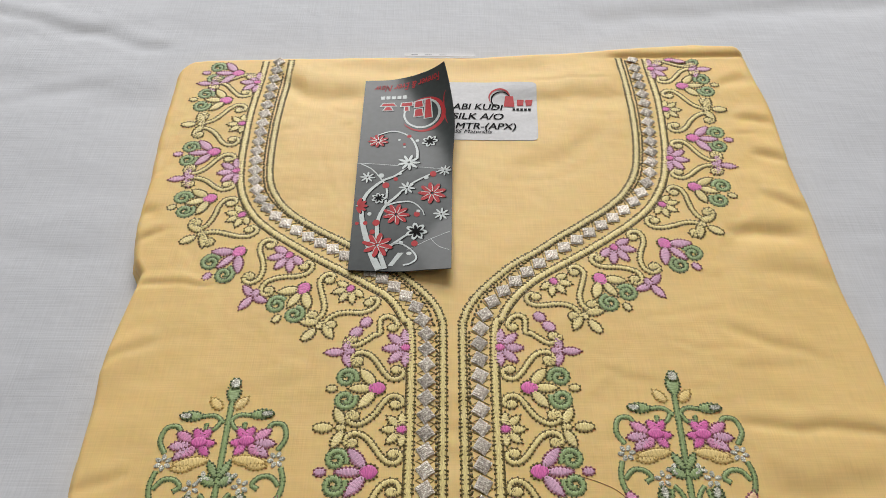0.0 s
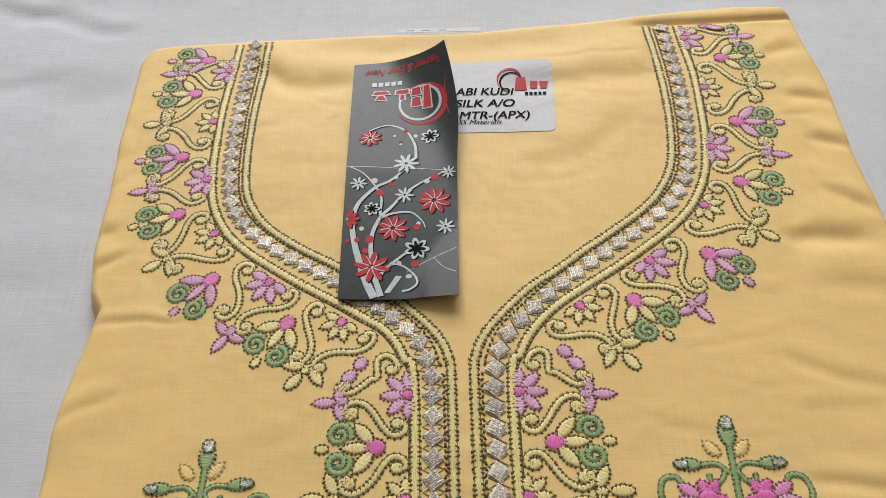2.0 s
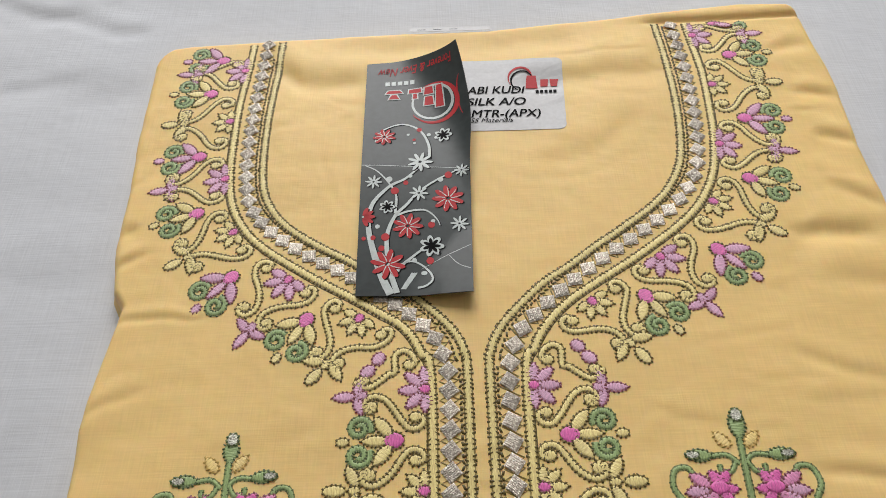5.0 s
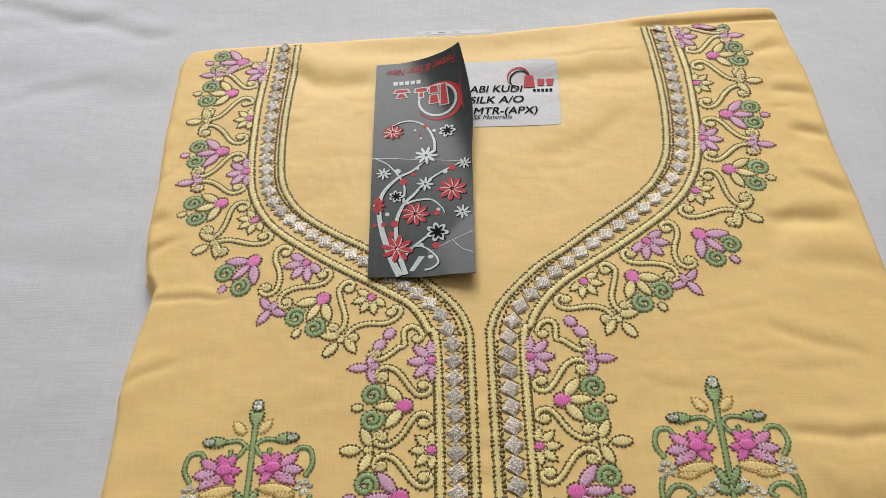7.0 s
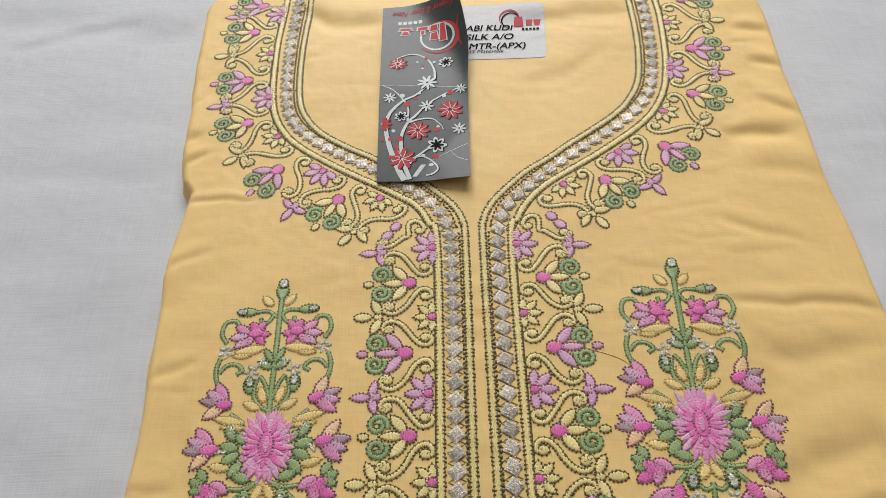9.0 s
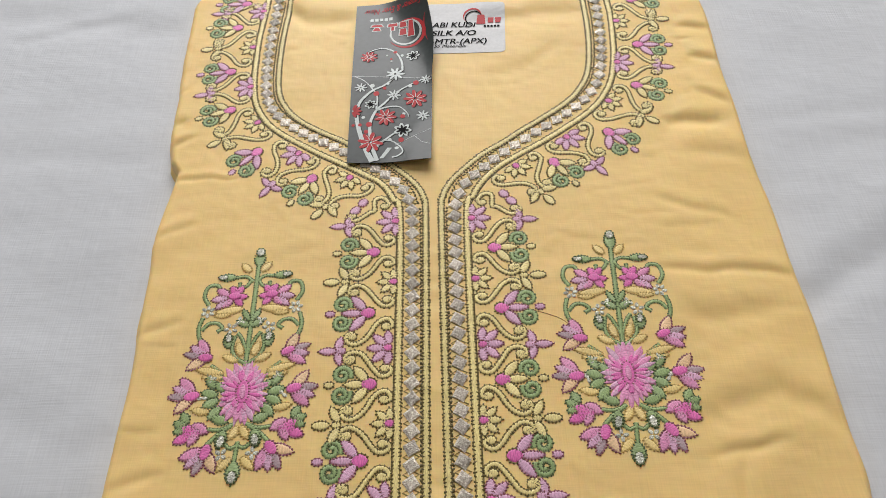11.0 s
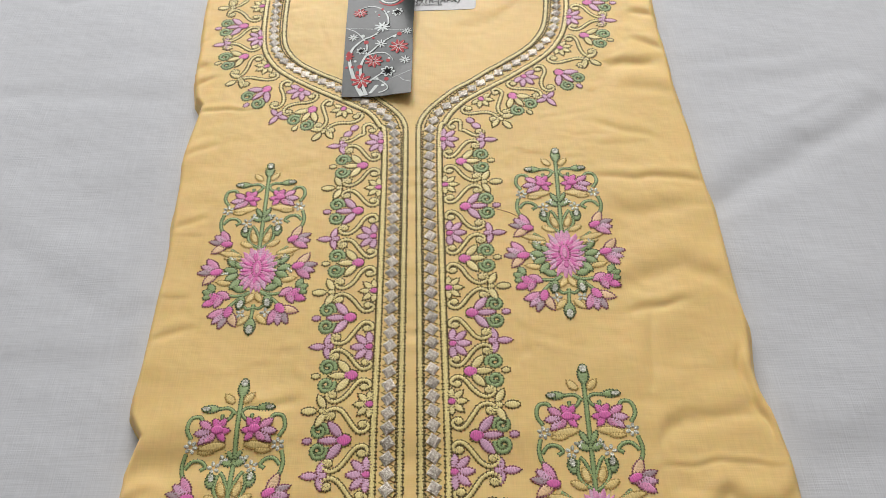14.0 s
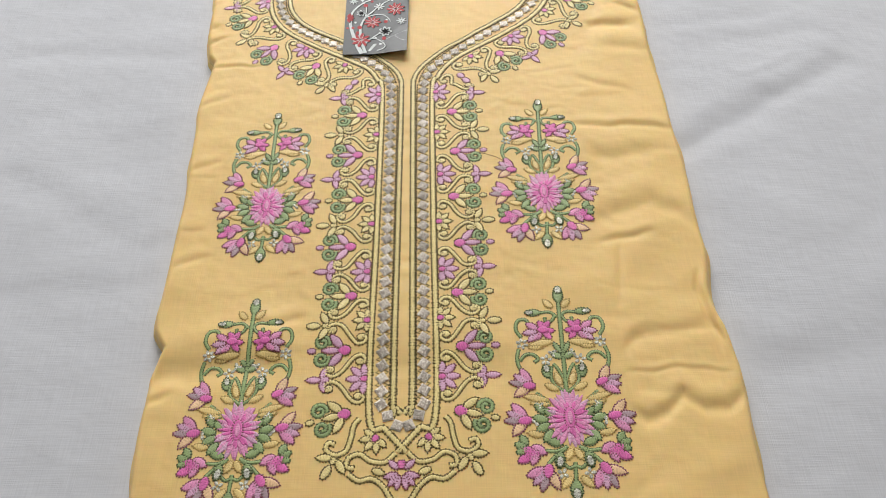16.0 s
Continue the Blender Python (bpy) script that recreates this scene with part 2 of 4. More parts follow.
def sheet_height(x, y):
    """Relief of the bed sheet, in metres, at x, y in metres."""
    X, Y = x * 1000, y * 1000
    z = 0.35 * ripple(X, Y, 260, 190, 4) + 0.16 * ripple(X, Y, 90, 60, 9)
    # folds that run off from the garment's flank
    for x1, y1, x2, y2, w, d in ((192, 192, 340, 280, 10, 1.5), (262, 268, 300, 282, 2.2, 0.5), (215, 300, 330, 318, 9, 0.5), (205, 330, 300, 338, 6, 0.4), (215, 20, 330, 46, 14, 0.9),
                                 (-330, 470, -190, 440, 12, 0.8), (-330, 330, -200, 318, 10, 0.5), (-330, 546, -196, 497, 5, 1.3), (-330, 512, -215, 520, 9, 0.7), (-300, 440, -215, 462, 4, 0.5),
                                 (100, 530, 330, 545, 9, 1.3), (-300, 200, -180, 120, 12, 0.7), (-330, 90, -170, 96, 10, 0.5)):
        z = z + crease(X, Y, x1, y1, x2, y2, w, d)
    # a pressed fold line across the cloth
    z = z + 0.5 * np.exp(-((X + 88 + 0.06 * (Y - 500)) / 5.0) ** 2) * smooth01((Y - 440) / 40) - 0.5 * np.exp(-((X + 75 + 0.06 * (Y - 500)) / 5.0) ** 2) * smooth01((Y - 440) / 40)
    return SHEET + z / 1000


xs = np.r_[np.linspace(-0.93, -0.42, 24)[:-1], np.linspace(-0.42, 0.42, 211), np.linspace(0.42, 0.93, 24)[1:]]
ys = np.r_[np.linspace(-1.13, -0.36, 30)[:-1], np.linspace(-0.36, 0.72, 271), np.linspace(0.72, 1.08, 14)[1:]]
gx, gy = np.meshgrid(xs, ys)
gz = sheet_height(gx, gy)
drop = np.maximum(np.abs(gx) - 0.88, 0) + np.maximum(gy - 1.03, 0) + np.maximum(-1.08 - gy, 0)
gz = gz - drop * 3.0
sheet = tagged(new("bed_sheet", mesh_of("bed_sheet", np.c_[gx.ravel(), gy.ravel(), gz.ravel()], grid_faces(len(ys), len(xs)), [COTTON])),
               "white woven cotton bed sheet with soft creases", "bed sheet")

# ---- the garment's outline and relief, in millimetres ----
BOTTOM = -330.0


def edge_top(x):
    return np.interp(x, (-180, -154, -102, -29, 15, 60, 108, 156, 190), (469, 473, 474, 474, 473, 477, 481, 486, 482))


def corner(y, x, radius):
    k = np.clip(y - (edge_top(x) - radius), 0, radius)
    return radius - np.sqrt(np.maximum(radius ** 2 - k ** 2, 0))


def edge_left(y):
    e = np.interp(y, (-330, -60, -17, 22, 42, 48, 56, 66, 121, 185, 241, 280, 297, 306, 331, 386, 435, 472),
                  (-153, -153, -155, -156, -150, -154, -158.5, -160, -158, -159, -163, -160, -158.5, -164, -168, -171, -174, -174))
    return e + 0.5 * np.sin(y / 11.0) + corner(y, -172.0, 16)


def edge_right(y):
    e = np.interp(y, (-330, -60, -22, 20, 46, 58, 70, 86, 100, 128, 204, 275, 350, 384, 428, 445, 472),
                  (197, 197, 198, 199, 197, 193, 192, 194, 196, 196, 195, 192, 191, 191.5, 192, 191, 189.5))
    return e + 0.6 * np.sin(y / 13.0 + 1) - corner(y, 184.0, 14)


# fold lines, each a run of places from left to right, with its width and depth
FOLDS = (((123, 213), (150, 211), (178, 209), (190, 207), 2.8, 0.75), ((112, 184), (140, 182), (172, 184), 6, 0.9), ((124, 127), (146, 135), (166, 139), (182, 131), (196, 118), 7, 0.95),
         ((116, 106), (140, 112), (163, 115), 2.6, 0.7), ((130, 28), (137, 37), (146, 42), (160, 41), (188, 46), 5, 0.9), ((122, -4), (138, -14), (150, -9), (161, -1), (172, -9), (184, -8), (197, 2), 4.6, 1.2),
         ((130, 16), (160, 17), (188, 15), 1.3, 0.4), ((132, 331), (146, 323), (160, 320), (178, 319), 5, 1.5), ((158, 395), (170, 396), 1.8, 0.7), ((168, 380), (189, 375), 3.5, 1.1))
FOLDS += (((166, 348), (187, 336), 4, 1.0), ((128, 262), (146, 254), (166, 246), 3.2, 0.5), ((150, 412), (187, 407), 3.5, 1.2), ((146, 440), (184, 446), 4.5, 1.1), ((150, 296), (189, 290), 6, 0.8),
          ((-170, 386), (-148, 388), 3.5, 1.3), ((-169, 364), (-160, 372), (-148, 376), 3, 0.9), ((-168, 338), (-140, 343), 3.5, 0.8), ((-166, 318), (-148, 325), 3, 0.9), ((-160, 289), (-116, 290), 1.8, 0.5))
FOLDS += (((-163, 246), (-138, 255), 3, 0.5), ((-156, 184), (-134, 190), 3, 0.6), ((-154, 101), (-122, 111), 3, 0.6), ((-94, 55), (-56, 60), 3, 0.6), ((-155, 4), (-136, 11), 3, 0.8),
          ((-157, 15), (-142, 24), (-109, 26), (-72, 28), 10, 1.9), ((-66, 28), (-30, 26), (20, 22), (66, 20), 12, 0.7), ((-172, 410), (-150, 418), 4, 1.2), ((-104, 446), (-88, 433), (-54, 431), 7.5, 1.4), ((28, 424), (54, 428), (80, 430), (104, 431), 7.5, 1.2),
          ((44, 446), (74, 447), (98, 449), 1.4, 0.16), ((-70, 458), (0, 456), (60, 458), 7.5, 0.7), ((-54, 392), (-34, 384), 7.5, 0.5), ((34, 366), (60, 376), (84, 392), 8, 0.5), ((52, 118), (72, 122), 3, 0.5))


def fold_line(x, y, pts, width, depth):
    """A fold along a run of places: a groove with a puffed ridge on its far side, dying out at both ends."""
    u, v = zip(*pts)
    d = y - np.interp(x, u, v) + 0.9 * np.sin(x / 7.0) + 0.4 * np.sin(x / 3.3 + 1)
    fade = smooth01((x - u[0] + 8) / 18) * smooth01((u[-1] + 8 - x) / 18)
    return depth * fade * (-np.exp(-(d / width) ** 2) + 0.8 * np.exp(-((d - 2.1 * width) / (1.7 * width)) ** 2))


dice = random.Random(11)
CRUMPLES = ()
for k in range(50):
    out = dice.choice((-1, 1, 1))
    x1 = dice.uniform(60, 165) * out
    y1 = dice.uniform(-70, 455)
    long, tip = dice.uniform(14, 42), dice.uniform(-0.35, 0.35)
    CRUMPLES += ((x1, y1, x1 + long * math.cos(tip), y1 + long * math.sin(tip), dice.uniform(2.2, 5.0), dice.uniform(0.08, 0.26)),)
for k in range(30):
    x1, y1, tip = dice.uniform(-90, 70), dice.uniform(330, 455), dice.uniform(-1.4, 1.4)
    CRUMPLES += ((x1, y1, x1 + 26 * math.cos(tip), y1 + 26 * math.sin(tip), dice.uniform(2.5, 5.5), dice.uniform(0.06, 0.18)),)


STIFF = ((-96, 170), (-96, 130), (94, 172), (94, 132), (-95, 8), (-95, -32), (94, 10), (94, -30))
NECK = ((34, -30), (34, 10), (34, 50), (34, 90), (34, 130), (34, 170), (34, 210), (35, 250), (58, 276), (82, 300), (108, 322), (128, 350), (136, 385), (138, 420), (137, 455))


def stiff(x, y):
    """Where the stitching stiffens the silk: 1 in the embroidery, 0 out in the plain cloth."""
    k = np.zeros_like(x)
    for u, v in STIFF:
        k = np.maximum(k, smooth01((54 - np.hypot((x - u) * 1.15, y - v)) / 16))
    for u, v in NECK:
        k = np.maximum(k, smooth01((38 - np.hypot(np.abs(x) - u, y - v)) / 12))
    return k


def rise(x, y):
    """Height of the garment's face at x, y in millimetres: metres above the floor of the world."""
    x, y = np.asarray(x, float), np.asarray(y, float)
    z = 0.32 * ripple(x, y, 120, 80, 2) + 0.05 * ripple(x, y, 45, 30, 7)
    flank = smooth01((np.abs(x) - 85) / 70)
    z = z * (0.45 + 0.9 * flank) + 0.16 * flank * ripple(x, y, 150, 44, 12)
    for x1, y1, x2, y2, w, h in CRUMPLES:
        z = z + crease(x, y, x1, y1, x2, y2, w * 0.66, h * 0.78)
    for *pts, w, h in FOLDS:
        if w < 7:
            z = z + fold_line(x, y, pts, w, h)
    z = z + crease(x, y, 183.5, 76, 187.5, 38, 2.0, 1.6)
    held = stiff(x, y)
    z = z * (1 - 0.86 * held)
    # puckers where the stitching draws the silk together, and across the placket
    z = z + 0.9 * held * (1 - held) * ripple(x, y, 46, 24, 21) + 0.13 * np.exp(-(x / 8.0) ** 2) * np.sin(y / 2.6 + 2 * np.sin(y / 17.0)) * smooth01((255 - y) / 20)
    for *pts, w, h in FOLDS:
        if w >= 7:
            z = z + fold_line(x, y, pts, w, h)
    # the upright pressed line beside the lower sprig and the shoulder seam roll
    a = x - (136 + (y - 82) * 0.14)
    z = z - 0.7 * np.exp(-(a / 3.0) ** 2) * smooth01((y - 55) / 10) * smooth01((112 - y) / 10)
    seam = y - (469.5 + 0.01 * (x - 106))
    z = z - 1.6 * np.exp(-(seam / 1.6) ** 2) * smooth01((x - 96) / 14) + 1.2 * np.exp(-((seam - 6) / 4.5) ** 2) * smooth01((x - 80) / 30)
    full = (TOP - SHEET) * 1000 + z
    d = np.minimum(np.minimum(x - edge_left(y), edge_right(y) - x), np.minimum(edge_top(x) - y, y - BOTTOM))
    k = np.clip(d / 5.5, 0, 1)
    return SHEET + (-1.5 + (full + 1.5) * np.sqrt(np.maximum(1 - (1 - k) ** 2, 0))) / 1000


def cloth_mesh(name, grow, lower, cols, rows, seed):
    """The face of the folded garment as a padded shell; grow and lower make the layer beneath."""
    u = np.linspace(0, 1, cols)
    u = 0.82 * u + 0.18 * (0.5 - 0.5 * np.cos(np.pi * u))
    v = np.linspace(0, 1, rows)
    v = np.interp(v, (0, 0.12, 1), (0, 0.31, 1))
    U, V = np.meshgrid(u, v)
    y0 = BOTTOM + (475 - BOTTOM) * V
    x = edge_left(y0) + (edge_right(y0) - edge_left(y0)) * U
    y = BOTTOM + (edge_top(x) - BOTTOM) * V
    x = edge_left(np.minimum(y, 500)) * (1 - U) + edge_right(np.minimum(y, 500)) * U
    z = rise(x, y)
    if grow:
        side = np.clip(np.abs(U - 0.5) * 2, 0, 1) ** 6 * np.sign(U - 0.5)
        x = x + side * (grow + 0.9 * np.sin(y / 17.0 + seed) + 0.6 * np.sin(y / 7.3))
        y = y + np.clip(V - 0.9, 0, 0.1) * 10 * (grow - 1)
        z = SHEET - 0.001 + (z - SHEET) * lower
    return mesh_of(name, np.c_[x.ravel() / 1000, y.ravel() / 1000, z.ravel()], grid_faces(rows, cols), [SILK])


dress = tagged(new("folded_dress"), "folded yellow silk dress with embroidered neckline lying on the sheet", "dress")
fabric = child("fabric", cloth_mesh("fabric", 0, 1, 270, 500, 0), dress, "smooth yellow silk front")
child("under_layer", cloth_mesh("under_layer", 2.2, 0.5, 120, 240, 3), dress, "folded silk layer beneath the front")

# ---- embroidery: placing things on the silk ----


def spot(side, u, y):
    """A place of the pattern (millimetres from the placket's middle, and up) on the cloth; side 1 or -1."""
    if side > 0:
        return u, y
    k = smooth01((y - 300) / 150.0)
    return -(u + 1.0 - 6.0 * k), y - 9.0 * smooth01((y - 255) / 190.0) - 2.0 * smooth01((u - 40) / 40.0) * smooth01((y - 240) / 40.0) - 3.8 * smooth01((u - 30) / 15.0) * smooth01((y - 248) / 25.0) * smooth01((318 - y) / 40.0)


TABLE_X, TABLE_Y = np.arange(-200.0, 220.5, 1.0), np.arange(-110.0, 500.5, 1.0)
TABLE = rise(*np.meshgrid(TABLE_X, TABLE_Y))


def height(x, y):
    """The relief at one place, between the table's knots."""
    i, j = (x + 200.0), (y + 110.0)
    a, b = int(min(max(i, 0), 418)), int(min(max(j, 0), 608))
    p, q = i - a, j - b
    return float((TABLE[b, a] * (1 - p) + TABLE[b, a + 1] * p) * (1 - q) + (TABLE[b + 1, a] * (1 - p) + TABLE[b + 1, a + 1] * p) * q)


def lay(x, y, angle, lift=0.0):
    """The pose of a flat piece on the cloth, turned by angle (radians)."""
    e = 1.5
    z, zx, zy = height(x, y), height(x + e, y), height(x, y + e)
    n = Vector((-(zx - z) * 1000 / e, -(zy - z) * 1000 / e, 1.0)).normalized()
    a = Vector((math.cos(angle), math.sin(angle), 0))
    a = (a - n * a.dot(n)).normalized()
    b = n.cross(a)
    m = Matrix((a, b, n)).transposed().to_4x4()
    m.translation = Vector((x / 1000, y / 1000, float(z) + (lift + 0.12) / 1000))
    return m


needle = random.Random(3)


def stitches(verts, faces, slots, at, along, out, size=1.0, slot=1):
    """One dark stitch: a thin raised thread laid a little askew across an edge."""
    k = len(verts)
    lean, reach = needle.uniform(-0.6, 0.6), needle.uniform(0.75, 1.25)
    L, W, H = 0.70 * size * reach, 0.44 * size, 0.40 * size
    ox, oy = out[0] + along[0] * lean, out[1] + along[1] * lean
    for s, w in ((-1.0, -1), (0.85, -1), (0.85, 1), (-1.0, 1)):
        verts.append((at[0] + ox * L * s + along[0] * W * w, at[1] + oy * L * s + along[1] * W * w, at[2] - 0.15))
    for s in (-0.75, 0.6):
        verts.append((at[0] + ox * L * s, at[1] + oy * L * s, at[2] + H))
    faces += [(k, k + 1, k + 5, k + 4), (k + 2, k + 3, k + 4, k + 5), (k + 1, k + 2, k + 5), (k + 3, k, k + 4)]
    slots += [slot] * 4


CACHE = {}
# rim thread to the tone of the shade painted under it
EDGE_SHADE = {"dark_olive_thread": OLIVE_MID, "dark_green_thread": FOREST_MID, "dark_plum_thread": PLUM_MID, "ochre_thread": OCHRE}


def petal_mesh(shape, length, width, mat, rim):
    """A satin-stitched petal from its root at 0 to its tip along x: raised strands, dark stitches and a plate of
    painted shade round the rim.
    """
    length, width = round(length * 2) / 2, round(width * 2) / 2
    key = (shape, length, width, mat.name, rim.name if rim else "")
    if key in CACHE:
        return CACHE[key]
    verts, faces, slots = [], [], []
    nt, ns = 15, 9
    high = min(0.45, 0.06 * width + 0.14)

    def half(t):
        if shape == "oval":
            return math.sqrt(max(4 * t * (1 - t), 0))
        if shape == "leaf":
            return max(math.sin(math.pi * t), 0) ** 0.8
        return max(math.sin(math.pi * min(t, 1) ** 0.9), 0) ** 0.72

    for i in range(nt):
        t = 0.5 - 0.5 * math.cos(math.pi * i / (nt - 1))
        w = half(t) * width / 2
        for j in range(ns):
            q = -1 + 2 * j / (ns - 1)
            strand = 0.13 * (1 if (i + j // 3) % 2 else -1)
            verts.append((t * length + 0.1 * width * q * q * (0.5 - t), w * q, high * max(1 - q ** 4, 0) ** 0.6 * min(1, 2.2 * half(t)) * (1 + strand) - 0.1))
    faces += grid_faces(nt, ns)
    slots += [0] * len(faces)
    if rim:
        # flat plate a little wider than the petal: outline and edge shade in one colour
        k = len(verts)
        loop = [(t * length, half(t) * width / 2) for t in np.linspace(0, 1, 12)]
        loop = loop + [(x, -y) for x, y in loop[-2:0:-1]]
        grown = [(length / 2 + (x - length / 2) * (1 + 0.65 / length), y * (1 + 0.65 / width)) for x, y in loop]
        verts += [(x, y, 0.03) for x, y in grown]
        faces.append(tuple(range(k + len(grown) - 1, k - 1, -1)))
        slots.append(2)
        line = [(t * length, half(t) * width / 2) for t in np.linspace(0.06, 1, 30)]
        line = np.array(line + [(x, -y) for x, y in line[::-1]])
        s = np.r_[0, np.cumsum(np.hypot(*np.diff(line, axis=0).T))]
        m = max(5, int(s[-1] / 1.45))
        e = np.linspace(0, s[-1], m)
        line = np.c_[np.interp(e, s, line[:, 0]), np.interp(e, s, line[:, 1])]
        tan, nor = normals(line)
        mid = np.array((length / 2, 0))
        for p, a, o in zip(line, tan, nor):
            o = o if np.dot(o, p - mid) > 0 else -o
            stitches(verts, faces, slots, (p[0] + o[0] * 0.10, p[1] + o[1] * 0.10, 0.14), a, o, 0.92)
    me = mesh_of(shape, [(x / 1000, y / 1000, z / 1000) for x, y, z in verts], faces, [mat, rim or mat] + ([EDGE_SHADE[rim.name]] if rim else []), slots)
    CACHE[key] = me
    return me


def petal(parent, name, side, u, y, angle, length, width, mat, rim=OLIVE, shape="petal", root=True, lift=0.0):
    """angle in degrees in the pattern; the root (or the middle) lies at u, y."""
    a = radians(angle)
    if not root:
        u, y = u - math.cos(a) * length / 2, y - math.sin(a) * length / 2
    p = spot(side, u, y)
    q = spot(side, u + math.cos(a), y + math.sin(a))
    return child(name, petal_mesh(shape, length, width, mat, rim), parent), p, math.atan2(q[1] - p[1], q[0] - p[0]), lift


def put(made):
    ob, p, turn, lift = made
    ob.matrix_basis = lay(p[0], p[1], turn, lift)
    return ob


def add(parent, name, side, u, y, angle, length, width, mat, rim=OLIVE, shape="petal", root=True, lift=0.0):
    return put(petal(parent, name, side, u, y, angle, length, width, mat, rim, shape, root, lift))


def cord_data(line, width, high, verts, faces, slots, rim=True, pitch=1.9, inner=True, size=1.0, taper=False):
    """A stitched cord along a line of places on the cloth (millimetres), over a ribbon of painted shade."""
    tan, nor = normals(line)
    z = rise(line[:, 0], line[:, 1]) * 1000
    k, n = len(verts), 7
    m = len(line)
    for i in range(m):
        f = 1.0
        if taper:
            f = 0.45 + 0.55 * min(1, 5 * min(i, m - 1 - i) / m)
        f *= 1.0 + 0.09 * (1 if i % 2 else -1)
        for j in range(n):
            a = math.pi * j / (n - 1)
            slant = 0.25 * math.cos(a)
            verts.append((line[i, 0] + nor[i, 0] * math.cos(a) * width / 2 * f + tan[i, 0] * slant, line[i, 1] + nor[i, 1] * math.cos(a) * width / 2 * f + tan[i, 1] * slant, z[i] - 0.1 + math.sin(a) ** 0.7 * high * f * (1.0 if i % 2 else 0.78)))
    g = grid_faces(m, n, k)
    faces += g
    slots += [0] * len(g)
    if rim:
        # flat ribbon wider than the cord, its margins painting the shade along both sides
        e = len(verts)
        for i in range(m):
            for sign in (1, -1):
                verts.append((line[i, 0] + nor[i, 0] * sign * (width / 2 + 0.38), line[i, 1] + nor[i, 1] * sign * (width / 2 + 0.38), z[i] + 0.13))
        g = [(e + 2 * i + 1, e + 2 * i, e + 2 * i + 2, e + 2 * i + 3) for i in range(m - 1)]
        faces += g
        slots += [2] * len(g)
        s = np.r_[0, np.cumsum(np.hypot(*np.diff(line, axis=0).T))]
        for sign in (1, -1):
            for e in np.arange(0.6, s[-1], pitch):
                i = min(int(np.searchsorted(s, e)), m - 1)
                o = nor[i] * sign
                c = line[i] + o * (width / 2 + 0.08)
                stitches(verts, faces, slots, (c[0], c[1], z[i] + 0.12), tan[i], o, size)


def cord(name, parent, lines, width, high, mat, rim=OLIVE, label="", pitch=1.9, size=1.0, taper=False):
    verts, faces, slots = [], [], []
    for line in lines:
        cord_data(line, width, high, verts, faces, slots, rim is not None, pitch, True, size, taper)
    me = mesh_of(name, [(x / 1000, y / 1000, z / 1000) for x, y, z in verts], faces, [mat, rim or mat] + ([EDGE_SHADE[rim.name]] if rim else []), slots)
    return child(name, me, parent, label)


def mapped(side, pts, step=0.9):
    return spline([spot(side, u, y) for u, y in pts], step)


# ---- the neckline band ----
INNER = [(5, 4), (4.5, 120), (4, 250), (5, 268), (9, 278), (16, 287), (29, 300), (42, 309), (55, 319), (69, 329), (83, 340), (93, 351), (101, 367), (105, 389), (107, 417), (107, 443), (106, 469)]
MIDDLE = [(12, 0), (11.5, 120), (11.5, 245), (13, 264), (18, 277), (28, 288), (40, 299), (54, 310), (68, 320), (83, 331), (97, 344), (107, 360), (112, 381), (114.5, 405), (115.5, 433), (114.5, 466)]
OUTER = [(19, -2), (18.5, 120), (18.5, 250), (23, 269), (30, 281), (40, 291), (53, 300), (67, 309), (81, 319), (95, 330), (106, 342), (115, 359), (120, 380), (122.5, 403), (124, 428), (123, 455), (122.5, 468)]

inner_line = [mapped(1, [(0, -6), (3.2, -2)] + INNER), mapped(-1, [(0, -6), (3.2, -2)] + INNER + [(106, 478)])]
inner_cord = cord("inner_cord", dress, inner_line, 3.0, 0.55, YELLOW, OLIVE, "pale yellow cord edged with dark olive stitches", 2.1, 1.3)
outer_line = [mapped(1, [(-3, -28.5), (9, -15)] + OUTER), mapped(-1, [(-3, -28.5), (9, -15)] + OUTER + [(122.3, 478)])]
outer_cord = cord("outer_cord", dress, outer_line, 3.2, 0.6, YELLOW, OLIVE, "pale yellow cord edged with dark olive stitches", 2.1, 1.3)


def run_line(pts, off):
    line = spline(pts, 0.8)
    t, n = normals(line)
    return line + n * off


guards = []
for side in (1, -1):
    for pts, off in ((MIDDLE, -4.6),):
        line = run_line(pts, off)
        guards.append(np.array([spot(side, *p) for p in line]))
running = cord("running_stitch", dress, [], 0.5, 0.2, OLIVE, OLIVE, "dark olive running stitch along the neck edge")
verts, faces, slots = [], [], []
for line in guards:
    t, n = normals(line)
    z = rise(line[:, 0], line[:, 1]) * 1000
    for i in range(1, len(line) - 1, 3):
        stitches(verts, faces, slots, (line[i, 0], line[i, 1], z[i] + 0.1), n[i], t[i], 1.35, 0)
running.data = mesh_of("running_stitch", [(x / 1000, y / 1000, z / 1000) for x, y, z in verts], faces, [OLIVE], slots)

# zigzag threads that hold the metallic lozenges
zig = []
for side in (1, -1):
    line = spline(MIDDLE + ([(114, 477)] if side < 0 else []), 4.2)
    t, n = normals(line)
    for sign in (1, -1):
        pts = [spot(side, *(p + q * 3.9 * sign * (1 if i % 2 else -1))) for i, (p, q) in enumerate(zip(line, n))]
        fine = np.vstack([np.linspace(a, b, 4, endpoint=False) for a, b in zip(pts[:-1], pts[1:])] + [np.array(pts[-1:])])
        zig.append(fine)
lattice = cord("lattice_thread", dress, zig, 0.6, 0.4, OLIVE_MID, None, "olive threads crossing between the metallic lozenges")


